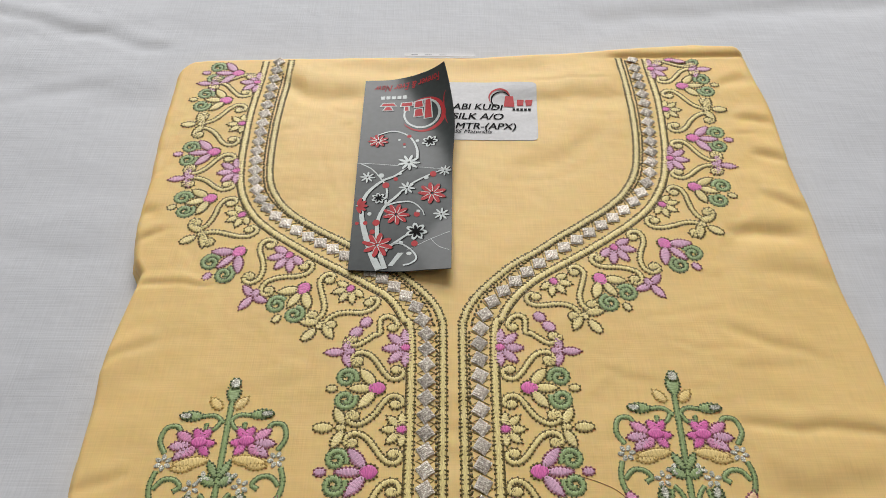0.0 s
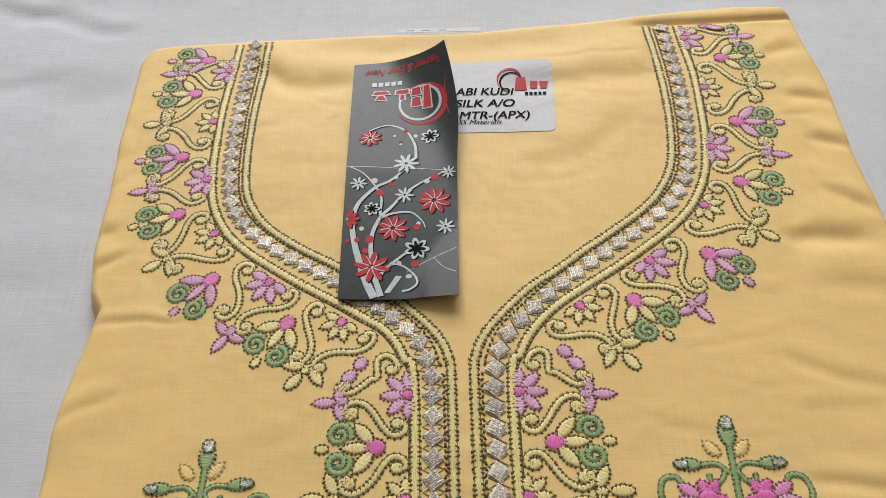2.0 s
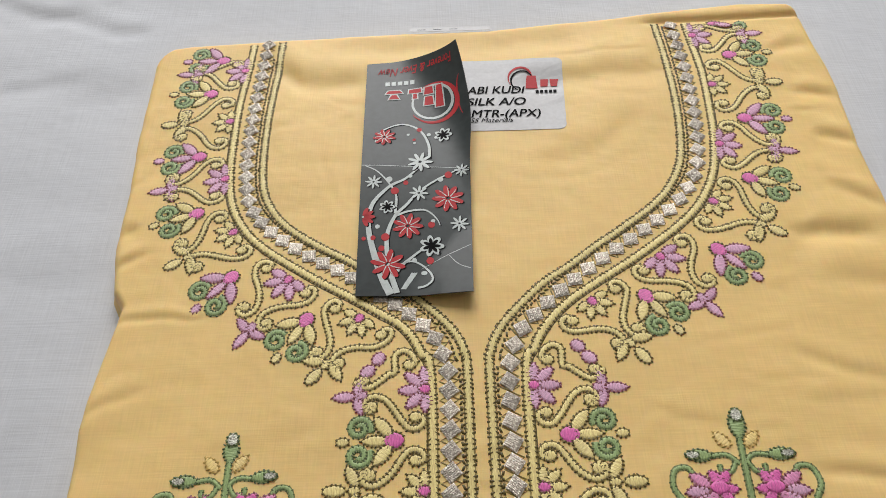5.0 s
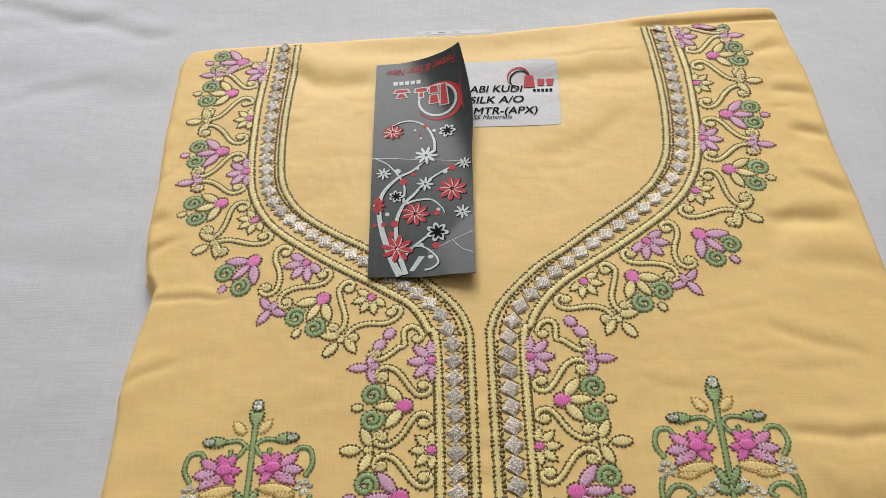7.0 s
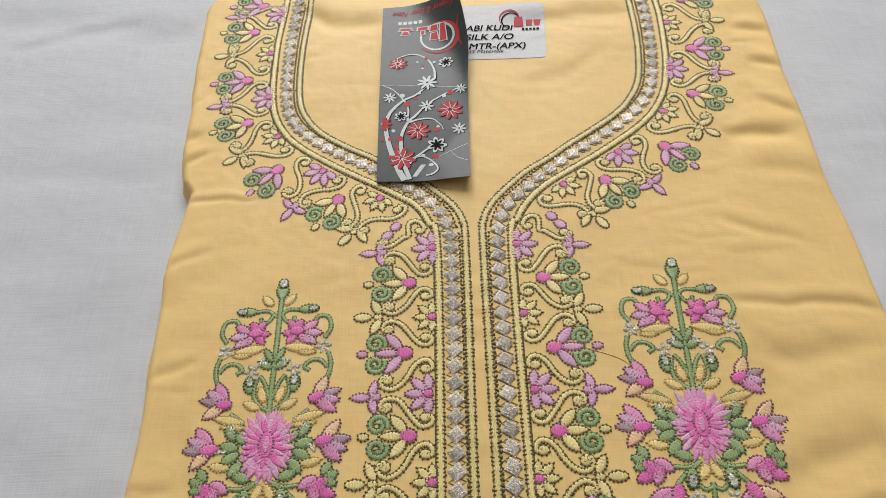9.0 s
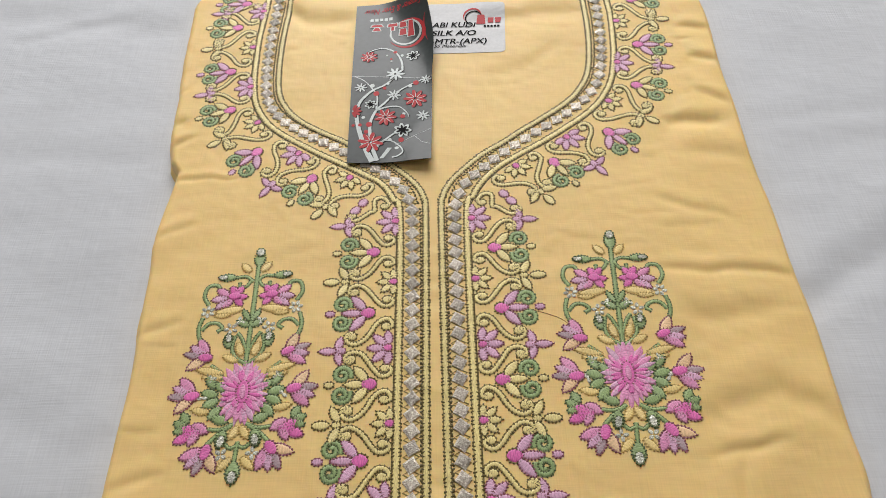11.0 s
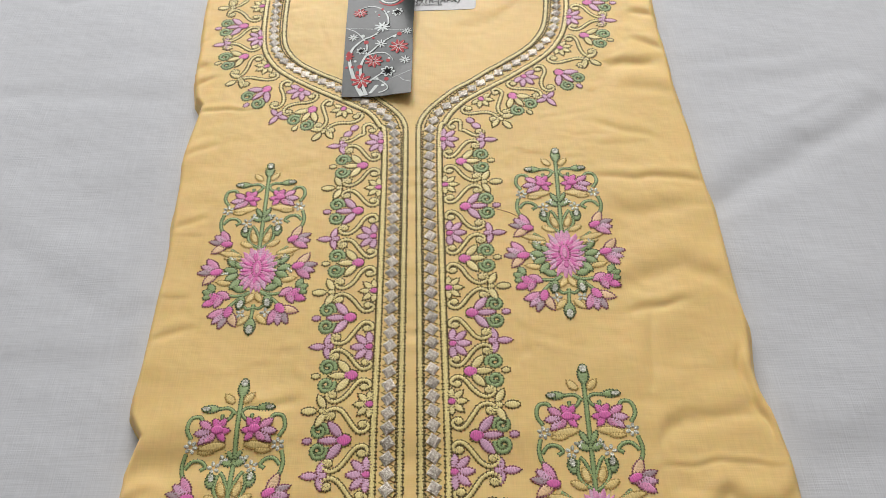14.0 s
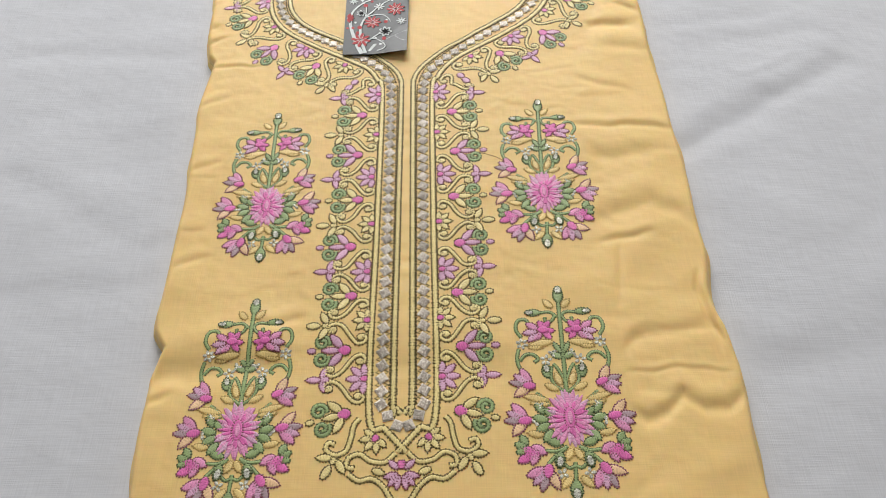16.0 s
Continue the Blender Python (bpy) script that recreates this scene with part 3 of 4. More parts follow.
def lozenge_mesh(hand):
    """A pad of metallic thread with a diamond outline: strands laid side by side along one of its edges."""
    n, m = 24, 6
    verts = []
    r = np.random.RandomState(5)
    for i in range(n + 1):
        for j in range(m + 1):
            a, b = -1 + 2 * i / n, -1 + 2 * j / m
            x, y = (a - b) * 0.5, (a + b) * 0.5
            edge = (1 - a ** 6) * (1 - b ** 4)
            strand = 0.10 if i % 3 else -0.13
            verts.append((hand * x * 4.3, y * 4.6, 0.62 * edge ** 0.4 + (strand + 0.14 * r.uniform(-1, 1)) * edge ** 0.5))
    faces = grid_faces(n + 1, m + 1)
    return mesh_of("lozenge", [(x / 1000, y / 1000, z / 1000) for x, y, z in verts], faces if hand > 0 else [f[::-1] for f in faces], [SILVER], None, False)


LOZENGES = {1: lozenge_mesh(1), -1: lozenge_mesh(-1)}
for side in (1, -1):
    line = spline(MIDDLE + ([(114, 477)] if side < 0 else []), 8.4)
    t, n = normals(line)
    for p, a in zip(line, t):
        x, y = spot(side, *p)
        x2, y2 = spot(side, *(p + a))
        ob = child("lozenge", LOZENGES[side], lattice)
        ob.matrix_basis = lay(x, y, math.atan2(y2 - y, x2 - x) - math.pi / 2 + 0.2 * side + random.uniform(-0.10, 0.10), 0.25)
for u, y, turn in ((9, -7, 0.6), (3.2, -13, 1.2), (-3.2, -13, -1.2), (-9, -7, -0.6)):
    child("lozenge", LOZENGES[1], lattice).matrix_basis = lay(u, y, turn, 0.25)

# ---- the floral border ----
CURVE = spline(OUTER, 0.5)
CURVE_S = np.r_[0, np.cumsum(np.hypot(*np.diff(CURVE, axis=0).T))]
for k in range(40):
    CURVE[1:-1] = 0.5 * CURVE[1:-1] + 0.25 * (CURVE[:-2] + CURVE[2:])
CURVE_T, CURVE_N = normals(CURVE)


def station(u, y):
    i = int(np.argmin(np.hypot(CURVE[:, 0] - u, CURVE[:, 1] - y)))
    return CURVE_S[i], math.degrees(math.atan2(CURVE_N[i, 1], CURVE_N[i, 0]))


def beside(s, o):
    """The place o outwards from the outer cord at the length s along it."""
    lo = CURVE[0] + CURVE_T[0] * min(s, 0)
    hi = CURVE_T[-1] * max(s - CURVE_S[-1], 0)
    i = int(np.clip(np.searchsorted(CURVE_S, s), 0, len(CURVE) - 1))
    base = CURVE[i] if 0 <= s <= CURVE_S[-1] else (lo if s < 0 else CURVE[-1] + hi)
    return base + CURVE_N[i] * o


def off(u, y, turn, a, b):
    c, s = math.cos(radians(turn)), math.sin(radians(turn))
    return u + c * a - s * b, y + s * a + c * b


def curl(parent, side, u, y, turn, hand, radius, mat, rim):
    """A round curl with a bead in it."""
    pts = []
    for k in range(15):
        a = radians(turn + hand * (205 - 33 * k))
        r = radius * (1 - 0.046 * k)
        pts.append((u + r * math.cos(a), y + r * math.sin(a)))
    pts.append((u + 0.1 * radius * math.cos(a), y + 0.1 * radius * math.sin(a)))
    cord("leaf_curl", parent, [mapped(side, pts, 0.8)], 2.2, 0.5, mat, rim, "", 1.5, 0.95)


def bloom(parent, side, u, y, turn, lily):
    """A bud on the border: pink heart, three petals, two green curls and a bead at the tip."""
    add(parent, "flower_centre", side, *off(u, y, turn, -3.8, 0), turn, 8, 7, PINK, OLIVE, "oval")
    tips = ((3, 66, 12, 5), (5, 0, 12, 4), (3, -66, 12, 5)) if lily else ((2, 66, 11, 5), (4, 0, 11, 4.5), (2, -66, 11, 5))
    for a, t, l, w in tips:
        add(parent, "petal", side, *off(u, y, turn, a * 0.5, math.copysign(1.5, t) if t else 0), turn + t * 0.75, l, w, LILAC if lily else YELLOW, PLUM if lily else OLIVE)
    for b in (1, -1):
        curl(parent, side, *off(u, y, turn, 13.8, 5.4 * b), turn, b, 4.7, GREEN, FOREST)
    add(parent, "bead", side, *off(u, y, turn, 17.6, 0), turn, 5, 3.6, LILAC if lily else YELLOW, PLUM if lily else OLIVE, "oval")


def half_flower(parent, side, u, y, turn, lilac):
    """A fan of five petals that grows from the cord."""
    base = off(u, y, turn, -3.0 if lilac else -0.5, 0)
    for t in (-84, -42, 0, 42, 84):
        add(parent, "petal", side, *off(*base, turn + t, 1.6, 0), turn + t, (10.0 if lilac else 8.0) - (1.5 if abs(t) > 60 else 0), 4.3 if lilac else 3.9, LILAC if lilac else YELLOW, PLUM if lilac else OLIVE)
    add(parent, "flower_centre", side, *off(*base, turn, -1.5, 0), turn, 4.5, 4, PINK, PLUM, "oval", True, 0.2)


def fleur(parent, side, u, y, turn):
    """Three lilac petals at the border's edge."""
    for t, l, w in ((0, 9.5, 4.2), (104, 8.5, 4.2), (-104, 8.5, 4.2)):
        add(parent, "petal", side, u, y, turn + t, l, w, LILAC, PLUM)
    add(parent, "bead", side, *off(u, y, turn, -2, 0), turn, 5, 4, LILAC, PLUM, "oval", False, 0.1)


def cluster(parent, side, u, y, turn):
    """Yellow lobes where two scrolls meet."""
    add(parent, "petal", side, *off(u, y, turn, 2.5, 0), turn, 8.5, 4.5, YELLOW, OLIVE, "oval")
    for b in (1, -1):
        add(parent, "petal", side, *off(u, y, turn, -2, 1.2 * b), turn + 62 * b, 9.5, 4.3, YELLOW, OLIVE)
    add(parent, "bead", side, *off(u, y, turn, -3, 0), turn, 4.5, 3.5, YELLOW, OLIVE, "oval")


SCROLL = ((6.4, 9.2), (4.2, 8.6), (3.6, 6.2), (5.6, 4.2), (9, 4.4), (12.2, 7.6), (15, 12), (18.4, 16), (22.6, 17.9), (26.4, 16.4), (27, 13.2), (24.6, 11.6), (22.8, 13))


def scroll(parent, side, s0, s1):
    """An S-shaped scroll from a bud's root near the cord to the border's edge beside the next flower."""
    k = (s1 - s0) / 20.0
    reach = 1.12 if s0 > 252 else 1.0
    pts = [beside(s0 + b * k, a * reach) for a, b in SCROLL]
    cord("scroll", parent, [mapped(side, pts, 0.9)], 2.3, 0.55, YELLOW, OLIVE, "", 1.75, 1.08)
    for a, b in ((6.6, 8.4), (24.2, 13.6)):
        p = beside(s0 + b * k, a * reach)
        add(parent, "bead", side, p[0], p[1], 0, 5.0, 4.5, YELLOW, OLIVE, "oval", False)


BUDS = ((33, -5), (33, 74), (32.5, 151), (33, 231), (72, 291.5), (131, 354), (141, 440))
LILIES = ((35, 36), (35.5, 112), (34.5, 192), (107.5, 314), (138, 393), (138, 466))
LILACS = ((25, 17), (26, 92), (26, 171), (23.5, 252), (83, 309.5), (124, 376), (127, 457))
STRAWS = ((22, 56), (22, 130), (21.5, 211), (49, 290), (111, 341), (127, 418))
FLEURS = ((50, 17), (51, 93), (52, 170), (51, 250), (96, 288), (148, 371), (152, 456))
CLUSTERS = ((53, 53), (53, 130), (53, 212), (63, 268), (131, 326), (153, 418))

for side in (1, -1):
    base = cord("floral_border", dress, [mapped(side, [beside(s, 2.2) for s in np.linspace(2, CURVE_S[-1] - 2, 90)], 1.5)], 0.6, 0.25, OLIVE, None,
                "border of yellow scrolls, pink buds and lilac flowers")
    heads, halves = [], []
    for u, y in BUDS:
        s, turn = station(u, y)
        heads.append(s)
        bloom(base, side, u, y, turn - (14 if y < 0 else 0), False)
    for u, y in LILIES:
        s, turn = station(u, y)
        heads.append(s)
        if y < 460 or side < 0:
            bloom(base, side, u, y, turn, True)
        else:
            add(base, "petal", side, u, y, turn - 20, 10, 4, LILAC, PLUM)
            add(base, "flower_centre", side, *off(u, y, turn, -3.4, 0), turn, 7, 4, PINK, OLIVE, "oval")
            curl(base, side, *off(u, y, turn, 14, -3), turn, -1, 3.2, GREEN, FOREST)
    heads.append(station(43, 267)[0])
    for u, y, l in ((40.5, 269, 6), (44.5, 263.5, 6.5)):
        add(base, "petal", side, u, y, -40, l, 5, LILAC, PLUM, "oval", False)
    for places, lilac in ((LILACS, True), (STRAWS, False)):
        for u, y in places:
            s, turn = station(u, y)
            halves.append(s)
            half_flower(base, side, u, y, turn, lilac)
    for u, y in FLEURS:
        t = station(u, y)[1]
        fleur(base, side, *off(u, y, t, 0.5 if y > 260 else -2.2, 0), t)
    for u, y in CLUSTERS:
        t = station(u, y)[1]
        cluster(base, side, *off(u, y, t, -1.0 if y > 260 else -4.5, 0), t)
    for s in heads:
        for h in halves:
            if abs(h - s) < 44 and not any(min(s, h) < q < max(s, h) for q in heads + halves):
                if s < CURVE_S[-1] - 2 or side < 0:
                    scroll(base, side, s, h)
    # the lower end of the border
    cord("scroll", base, [mapped(side, [(24, -8), (27, -12), (28.5, -20), (31, -27), (37, -29), (42, -26), (41, -22), (37.5, -23)])], 2.6, 0.55, YELLOW, OLIVE, "", 1.75, 1.08)
    cord("scroll", base, [mapped(side, [(3, -29), (9, -34), (17, -33), (23, -29), (29, -31), (30, -36), (26, -37)])], 2.6, 0.55, YELLOW, OLIVE, "", 1.75, 1.08)
    cord("scroll", base, [mapped(side, [(29, -40), (23, -44), (16, -43), (10, -47), (6, -53), (1.6, -60)])], 2.6, 0.55, YELLOW, OLIVE, "", 1.75, 1.08)
    half_flower(base, side, 14.5, -20, -50, False)
    cluster(base, side, 38, -33, -60)
    add(base, "petal", side, 16, -38, 200, 8, 4, YELLOW, OLIVE)
    add(base, "petal", side, 5, -60, -60, 8, 4.5, YELLOW, OLIVE)
    for t in (-10, -48, -82):
        add(base, "petal", side, 1.0, -41, t, 8.5, 4, LILAC, PLUM)
    add(base, "petal", side, 1, -38, 40, 8, 3.5, LILAC, PLUM)
    add(base, "flower_centre", side, 0, -38, 90, 5, 4, PINK, PLUM, "oval")

# ---- the flower sprigs ----


def sprig_flower(base, side, u, y, turn, big=1.0):
    """A side flower: two pink petals, one peach and one grey-mauve, outlined in plum."""
    for t, l, w, m in ((4, 11.5, 4.2, MAUVE), (50, 11, 4.8, PEACH), (-50, 11, 5.2, ROSE), (-22, 10.5, 4.8, LILAC)):
        add(base, "petal", side, u, y, turn + t, l * big, w * big, m, PLUM)
    add(base, "petal", side, *off(u, y, turn, -3, 0), turn + 10, 7 * big, 4.6 * big, PINK, PLUM, "oval", True, 0.25)


def glitter(base, side, u, y, count=5, radius=2.6):
    for k in range(count):
        a = 6.283 * k / count + u
        add(base, "sequin_knot", side, u + radius * math.cos(a), y + radius * math.sin(a), math.degrees(a), 3.2, 1.9, TINSEL, None, "oval", False, 0.15)


def sprig(cx, cy, lean, label):
    """A tall embroidered sprig with a large pink flower at its heart."""
    def at(u, y):
        c, s = math.cos(lean), math.sin(lean)
        return cx + u * c - y * s, cy + u * s + y * c

    base = cord("flower_sprig", dress, [spline([at(1.2, 79), at(0.6, 50), at(-0.3, 16)], 0.8)], 2.0, 0.6, GREEN, FOREST, label, 1.9, 0.8)
    tilt = math.degrees(lean)

    def bit(name, u, y, turn, length, width, mat, rim=OLIVE, shape="petal", root=False, lift=0.0):
        p = at(u, y)
        return add(base, name, 1, p[0], p[1], turn + tilt, length, width, mat, rim, shape, root, lift)

    def twig(pts, width=1.45, mat=GREEN, rim=FOREST):
        cord("stem", base, [spline([at(*p) for p in pts], 0.8)], width, 0.5, mat, rim, "", 1.8, 0.75)

    bit("bud", 1.4, 76, 90, 13, 6, GREEN, FOREST, "leaf", True)
    bit("bud_tip", 1.7, 86, 90, 5, 4.5, TINSEL, FOREST, "oval", False, 0.35)
    for k in (1, -1):
        f = (lambda t: t) if k > 0 else (lambda t: 180 - t)
        bit("leaf", k * 5.5, 76.5, f(48), 8, 4, GOLD, OCHRE)
        twig([(k * 0.8, 67), (k * 5, 70.5), (k * 11, 70.2)])
        bit("leaf", k * 15, 70.6, f(2), 10.5, 4.5, GREEN, FOREST, "leaf")
        bit("bud_tip", k * 17.5, 70.7, f(2), 5, 3.0, TINSEL, FOREST, "oval", False, 0.4)
        twig([(k * 2, 68), (k * 4.4, 64.2), (k * 8, 64.6), (k * 8, 67)])
        # tulip-like pair: hot pink lobes near the stem, paler ones spreading outwards
        for u, y, turn, l, w, m in ((9.5, 59.5, 128, 6.5, 4, PINK), (9.5, 57.5, 178, 6.5, 4, PINK), (9.5, 57.0, -128, 6.5, 4, PINK), (8.5, 59, 52, 7, 4.5, PINK), (11, 56.5, -42, 7.5, 4.5, ROSE),
                                    (13, 58.6, 34, 8.5, 4.5, ROSE), (13.5, 57.4, -6, 9, 4.5, LILAC), (13, 56, -38, 8.5, 4.5, LILAC)):
            bit("petal", k * u, y, f(turn), l, w, m, PLUM, "petal", True)
        bit("petal", k * 10, 58.2, f(0), 7, 5, PINK, None, "oval", False, 0.3)
        twig([(k * 23.5, 53.5), (k * 26.4, 59), (k * 25, 65), (k * 20.5, 66), (k * 18.6, 63.6)], 1.65)
        bit("leaf", k * 12, 49.3, f(-8), 15, 4.5, GOLD, OCHRE)
        bit("leaf", k * 15.5, 46.8, f(-2), 9, 3, GOLD, OCHRE)
        glitter(base, 1, *at(k * 23.4, 49.4), 6, 2.5)
        twig([(k * 25.6, 46), (k * 27, 40), (k * 26, 34), (k * 23, 30)], 1.65)
        twig([(k * 25.5, 38), (k * 22, 42), (k * 17.5, 42), (k * 14.6, 39), (k * 17, 37)], 1.55)
        bit("leaf", k * 2.6, 46, f(60), 9, 3, GREEN, FOREST, "leaf")
        bit("leaf", k * 3.6, 41, f(30), 8, 4, GREEN, FOREST, "leaf")
        glitter(base, 1, *at(k * 5.6, 42.4), 3, 1.6)
        glitter(base, 1, *at(k * 10, 38.2), 5, 2.4)
        bit("pod", k * 10.6, 30.8, f(80), 9, 5, GREEN, FOREST, "leaf")
        bit("bud_tip", k * 10.4, 32.5, f(80), 5, 3.5, TINSEL, FOREST, "oval", False, 0.4)
        twig([(k * 0.5, 17.4), (k * 6, 21.5), (k * 8.2, 27), (k * 7.2, 34)], 1.5)
        twig([(k * 0.6, 24), (k * 3.6, 32), (k * 6.2, 35.5)], 1.4)
        bit("leaf", k * 4.2, 26, f(72), 8.5, 4, GOLD, OCHRE)
        bit("leaf", k * 8.4, 20.8, f(24), 9, 4, GOLD, OCHRE)
        sprig_flower(base, 1, *at(k * 20.5, 22.5), tilt + f(15), 1.1)
        bit("leaf", k * 18, 14.2, f(12), 15, 4, GOLD, OCHRE)
        bit("leaf", k * 16, 10.8, f(4), 12, 3, GOLD, OCHRE)
        twig([(k * 11, 9), (k * 13, 13.5), (k * 18, 17.5)], 1.4)
        sprig_flower(base, 1, *at(k * 24.5, 1.5), tilt + f(2), 1.15)
        for u, y, t, l, w in ((16.5, 8, 58, 9, 4.5), (16.5, 1.6, 15, 9, 5), (15.5, -3.4, -28, 9, 5), (13, -8.6, -52, 9, 5), (11.6, 5, 40, 8, 4)):
            bit("leaf", k * u, y, f(t), l, w, GREEN, FOREST, "leaf")
        glitter(base, 1, *at(k * 16.5, 9.8), 3, 1.4)
        glitter(base, 1, *at(k * 20, -0.5), 2, 1.4)
        bit("leaf", k * 20, -7.2, f(10), 9.5, 4, GOLD, OCHRE)
        for u, y, t in ((27, -10.6, 60), (29, -13.6, 20), (28.5, -16.6, -20)):
            bit("leaf", k * u, y, f(t), 7, 4.5, GREEN, FOREST, "leaf")
        for u, y, t, m in ((24.5, -17, 30, PINK), (27, -21, -25, PINK), (22, -20.5, -70, ROSE), (19, -16.5, -150, ROSE), (23, -18.5, 0, PINK)):
            bit("petal", k * u, y, f(t), 9.5, 5.5, m, PLUM)
        twig([(k * 3, -15), (k * 9, -17.5), (k * 16, -17)], 1.55)
        twig([(k * 4, -16), (k * 10, -20), (k * 15, -25)], 1.6)
        bit("leaf", k * 10, -12.4, f(-160), 9, 5, GREEN, FOREST, "leaf")
        bit("pod", k * 8.2, -22.4, f(-78), 10, 5.5, GREEN, FOREST, "leaf")
        bit("bud_tip", k * 8.2, -23.6, f(-78), 6, 4, TINSEL, FOREST, "oval", False, 0.4)
        glitter(base, 1, *at(k * 7.4, -30.2), 4, 2.0)
        sprig_flower(base, 1, *at(k * 15.2, -27.5), tilt + f(-66), 1.15)
        bit("leaf", k * 2.6, -19.5, f(-60), 8, 4, GOLD, OCHRE)
        bit("leaf", k * 5.5, -35, f(-44), 9, 4, GOLD, OCHRE)
        twig([(0, -26), (k * 3.4, -27.2), (k * 6, -25)], 1.4)
    # the large flower
    bit("flower_ground", 0, 1.5, 90, 24, 17, ROSE, None, "oval", False, -0.1)
    for k in range(56):
        a = 360 * k / 56 + random.uniform(-3, 3)
        r = 15.6 * random.uniform(0.74, 1.06)
        c, s = math.cos(radians(a)), math.sin(radians(a))
        bit("petal", 4.0 * c, 1.5 + 5.5 * s, a + random.uniform(-9, 9), r - 5.0 + 2.8 * abs(s) - 1.4 * abs(c), random.choice((2.5, 3.0, 3.5)), (ROSE, LILAC, ROSE)[k % 3], None, "leaf", True, random.uniform(0.0, 0.3))
    for k in range(26):
        a = 360 * k / 26 + random.uniform(-6, 6)
        bit("petal", 2.0 * math.cos(radians(a)), 1.5 + 4.2 * math.sin(radians(a)), a, random.choice((5.5, 7, 8.5)), 2.5, (ROSE, PINK, PINK)[k % 3], None, "leaf", True, 0.5)
    bit("flower_centre", 0, 1.5, 90, 13, 6.5, PINK, PLUM, "oval", False, 0.5)
    bit("flower_heart", 0, 1.5, 90, 8, 3, ROSE, None, "oval", False, 1.0)
    twig([(0, -24), (-0.5, -31), (-0.8, -38)], 1.6)
    bit("bud", -0.8, -33, -91, 12, 6.5, GREEN, FOREST, "leaf", True)
    bit("bud_tip", -1.0, -41.5, -91, 6, 4.5, TINSEL, FOREST, "oval", False, 0.4)


sprig(94.2, 150.3, radians(-0.6), "pink and green embroidered flower sprig")
sprig(-96.2, 147.5, radians(1.6), "pink and green embroidered flower sprig")
sprig(94.6, -13.0, radians(0.4), "pink and green embroidered flower sprig")
sprig(-94.6, -14.5, radians(0.6), "pink and green embroidered flower sprig")

# a loose thread end
thread_line = spline([(51, 190), (58, 187.5), (65, 184), (71, 178), (74, 173)], 0.8)
cord("loose_thread", dress, [thread_line], 0.28, 0.35, RUST, None, "loose reddish thread end")

# ---- the hang tag ----
TAG_W, TAG_L = 51.0, 147.0


def tag_at(a, b, up=0.0):
    """A place on the curled card; a across, b along from its foot; up: millimetres above its face."""
    def raw(a, b):
        x = -52.0 + 51.0 * a * (1 - b) + (-0.5 + 54.0 * a) * b
        y = 296.0 - 2.5 * a * (1 - b) + (148.0 + 2.5 * a) * b
        c = min(max((0.7 * a + 0.8 * b - 0.95) / 0.55, 0.0), 1.2)
        z = 22.2 + 1.9 * (1 - 2 * abs(b - 0.49 + 0.03 * a)) + 17.5 * c ** 1.7 + 15.0 * max(0.15 + 0.45 * (a - 0.73) - b, 0.0) * min(max((a - 0.35) / 0.4, 0), 1)
        return Vector((x - 9.0 * c ** 2.6 + 3.0 * a * smooth01((b - 0.45) / 0.3), y - 6.5 * c ** 2, z))

    p = raw(a, b)
    if up:
        e = 0.01
        n = (raw(a + e, b) - raw(a - e, b)).cross(raw(a, b + e) - raw(a, b - e)).normalized()
        p = p + n * up
    return p / 1000


def card_mesh():
    nc, nr = 25, 70
    verts, faces = [], []
    for face in (0.0, -0.45):
        for i in range(nr):
            for j in range(nc):
                verts.append(tag_at(j / (nc - 1), i / (nr - 1), face or 1e-6))
    faces += grid_faces(nr, nc)
    k = nr * nc
    faces += [f[::-1] for f in grid_faces(nr, nc, k)]
    ring = [j for j in range(nc)] + [i * nc + nc - 1 for i in range(1, nr)] + [(nr - 1) * nc + j for j in range(nc - 2, -1, -1)] + [i * nc for i in range(nr - 2, 0, -1)]
    m, e = len(ring), len(verts)
    verts += [verts[i] for i in ring] + [verts[i + k] for i in ring]
    faces += [(e + i, e + (i - 1) % m, e + m + (i - 1) % m, e + m + i) for i in range(m)]
    return mesh_of("card", verts, faces, [CARD])


tag = tagged(new("hang_tag"), "glossy grey card hang tag printed with red and white flowers", "hang tag")
card = child("card", card_mesh(), tag, "dark grey glossy card with a curled corner")


def printed(name, polys, mat, up=0.10, label="", parent=None, where=None):
    """Flat print on the card from outlines given in millimetres from its foot's corner."""
    where = where or (lambda p, q, h: tag_at(p / TAG_W, q / TAG_L, h))
    if name in ("vine", "printed_flower") and parent is None:
        printed("print_edge", [[(p + 0.55, q - 0.45) for p, q in poly] for poly in polys], INK_BLACK, up - 0.03, "", card)
    verts, faces = [], []
    for poly in polys:
        k = len(verts)
        verts += [where(p, q, up) for p, q in poly]
        faces.append(tuple(range(k, k + len(poly))))
    return child(name, mesh_of(name, verts, faces, [mat], None, False), parent or card, label)


def stroke(pts, w0, w1):
    """Outlines of a tapering painted stroke."""
    line = spline(pts, 1.5)
    t, n = normals(line)
    w = np.linspace(w0, w1, len(line))[:, None] / 2
    a, b = line + n * w, line - n * w
    return [[a[i], a[i + 1], b[i + 1], b[i]] for i in range(len(line) - 1)]


def ellipse(x, y, rx, ry, turn=0.0, n=14):
    c, s = math.cos(turn), math.sin(turn)
    return [(x + rx * math.cos(t) * c - ry * math.sin(t) * s, y + rx * math.cos(t) * s + ry * math.sin(t) * c) for t in (6.2832 * k / n for k in range(n))]


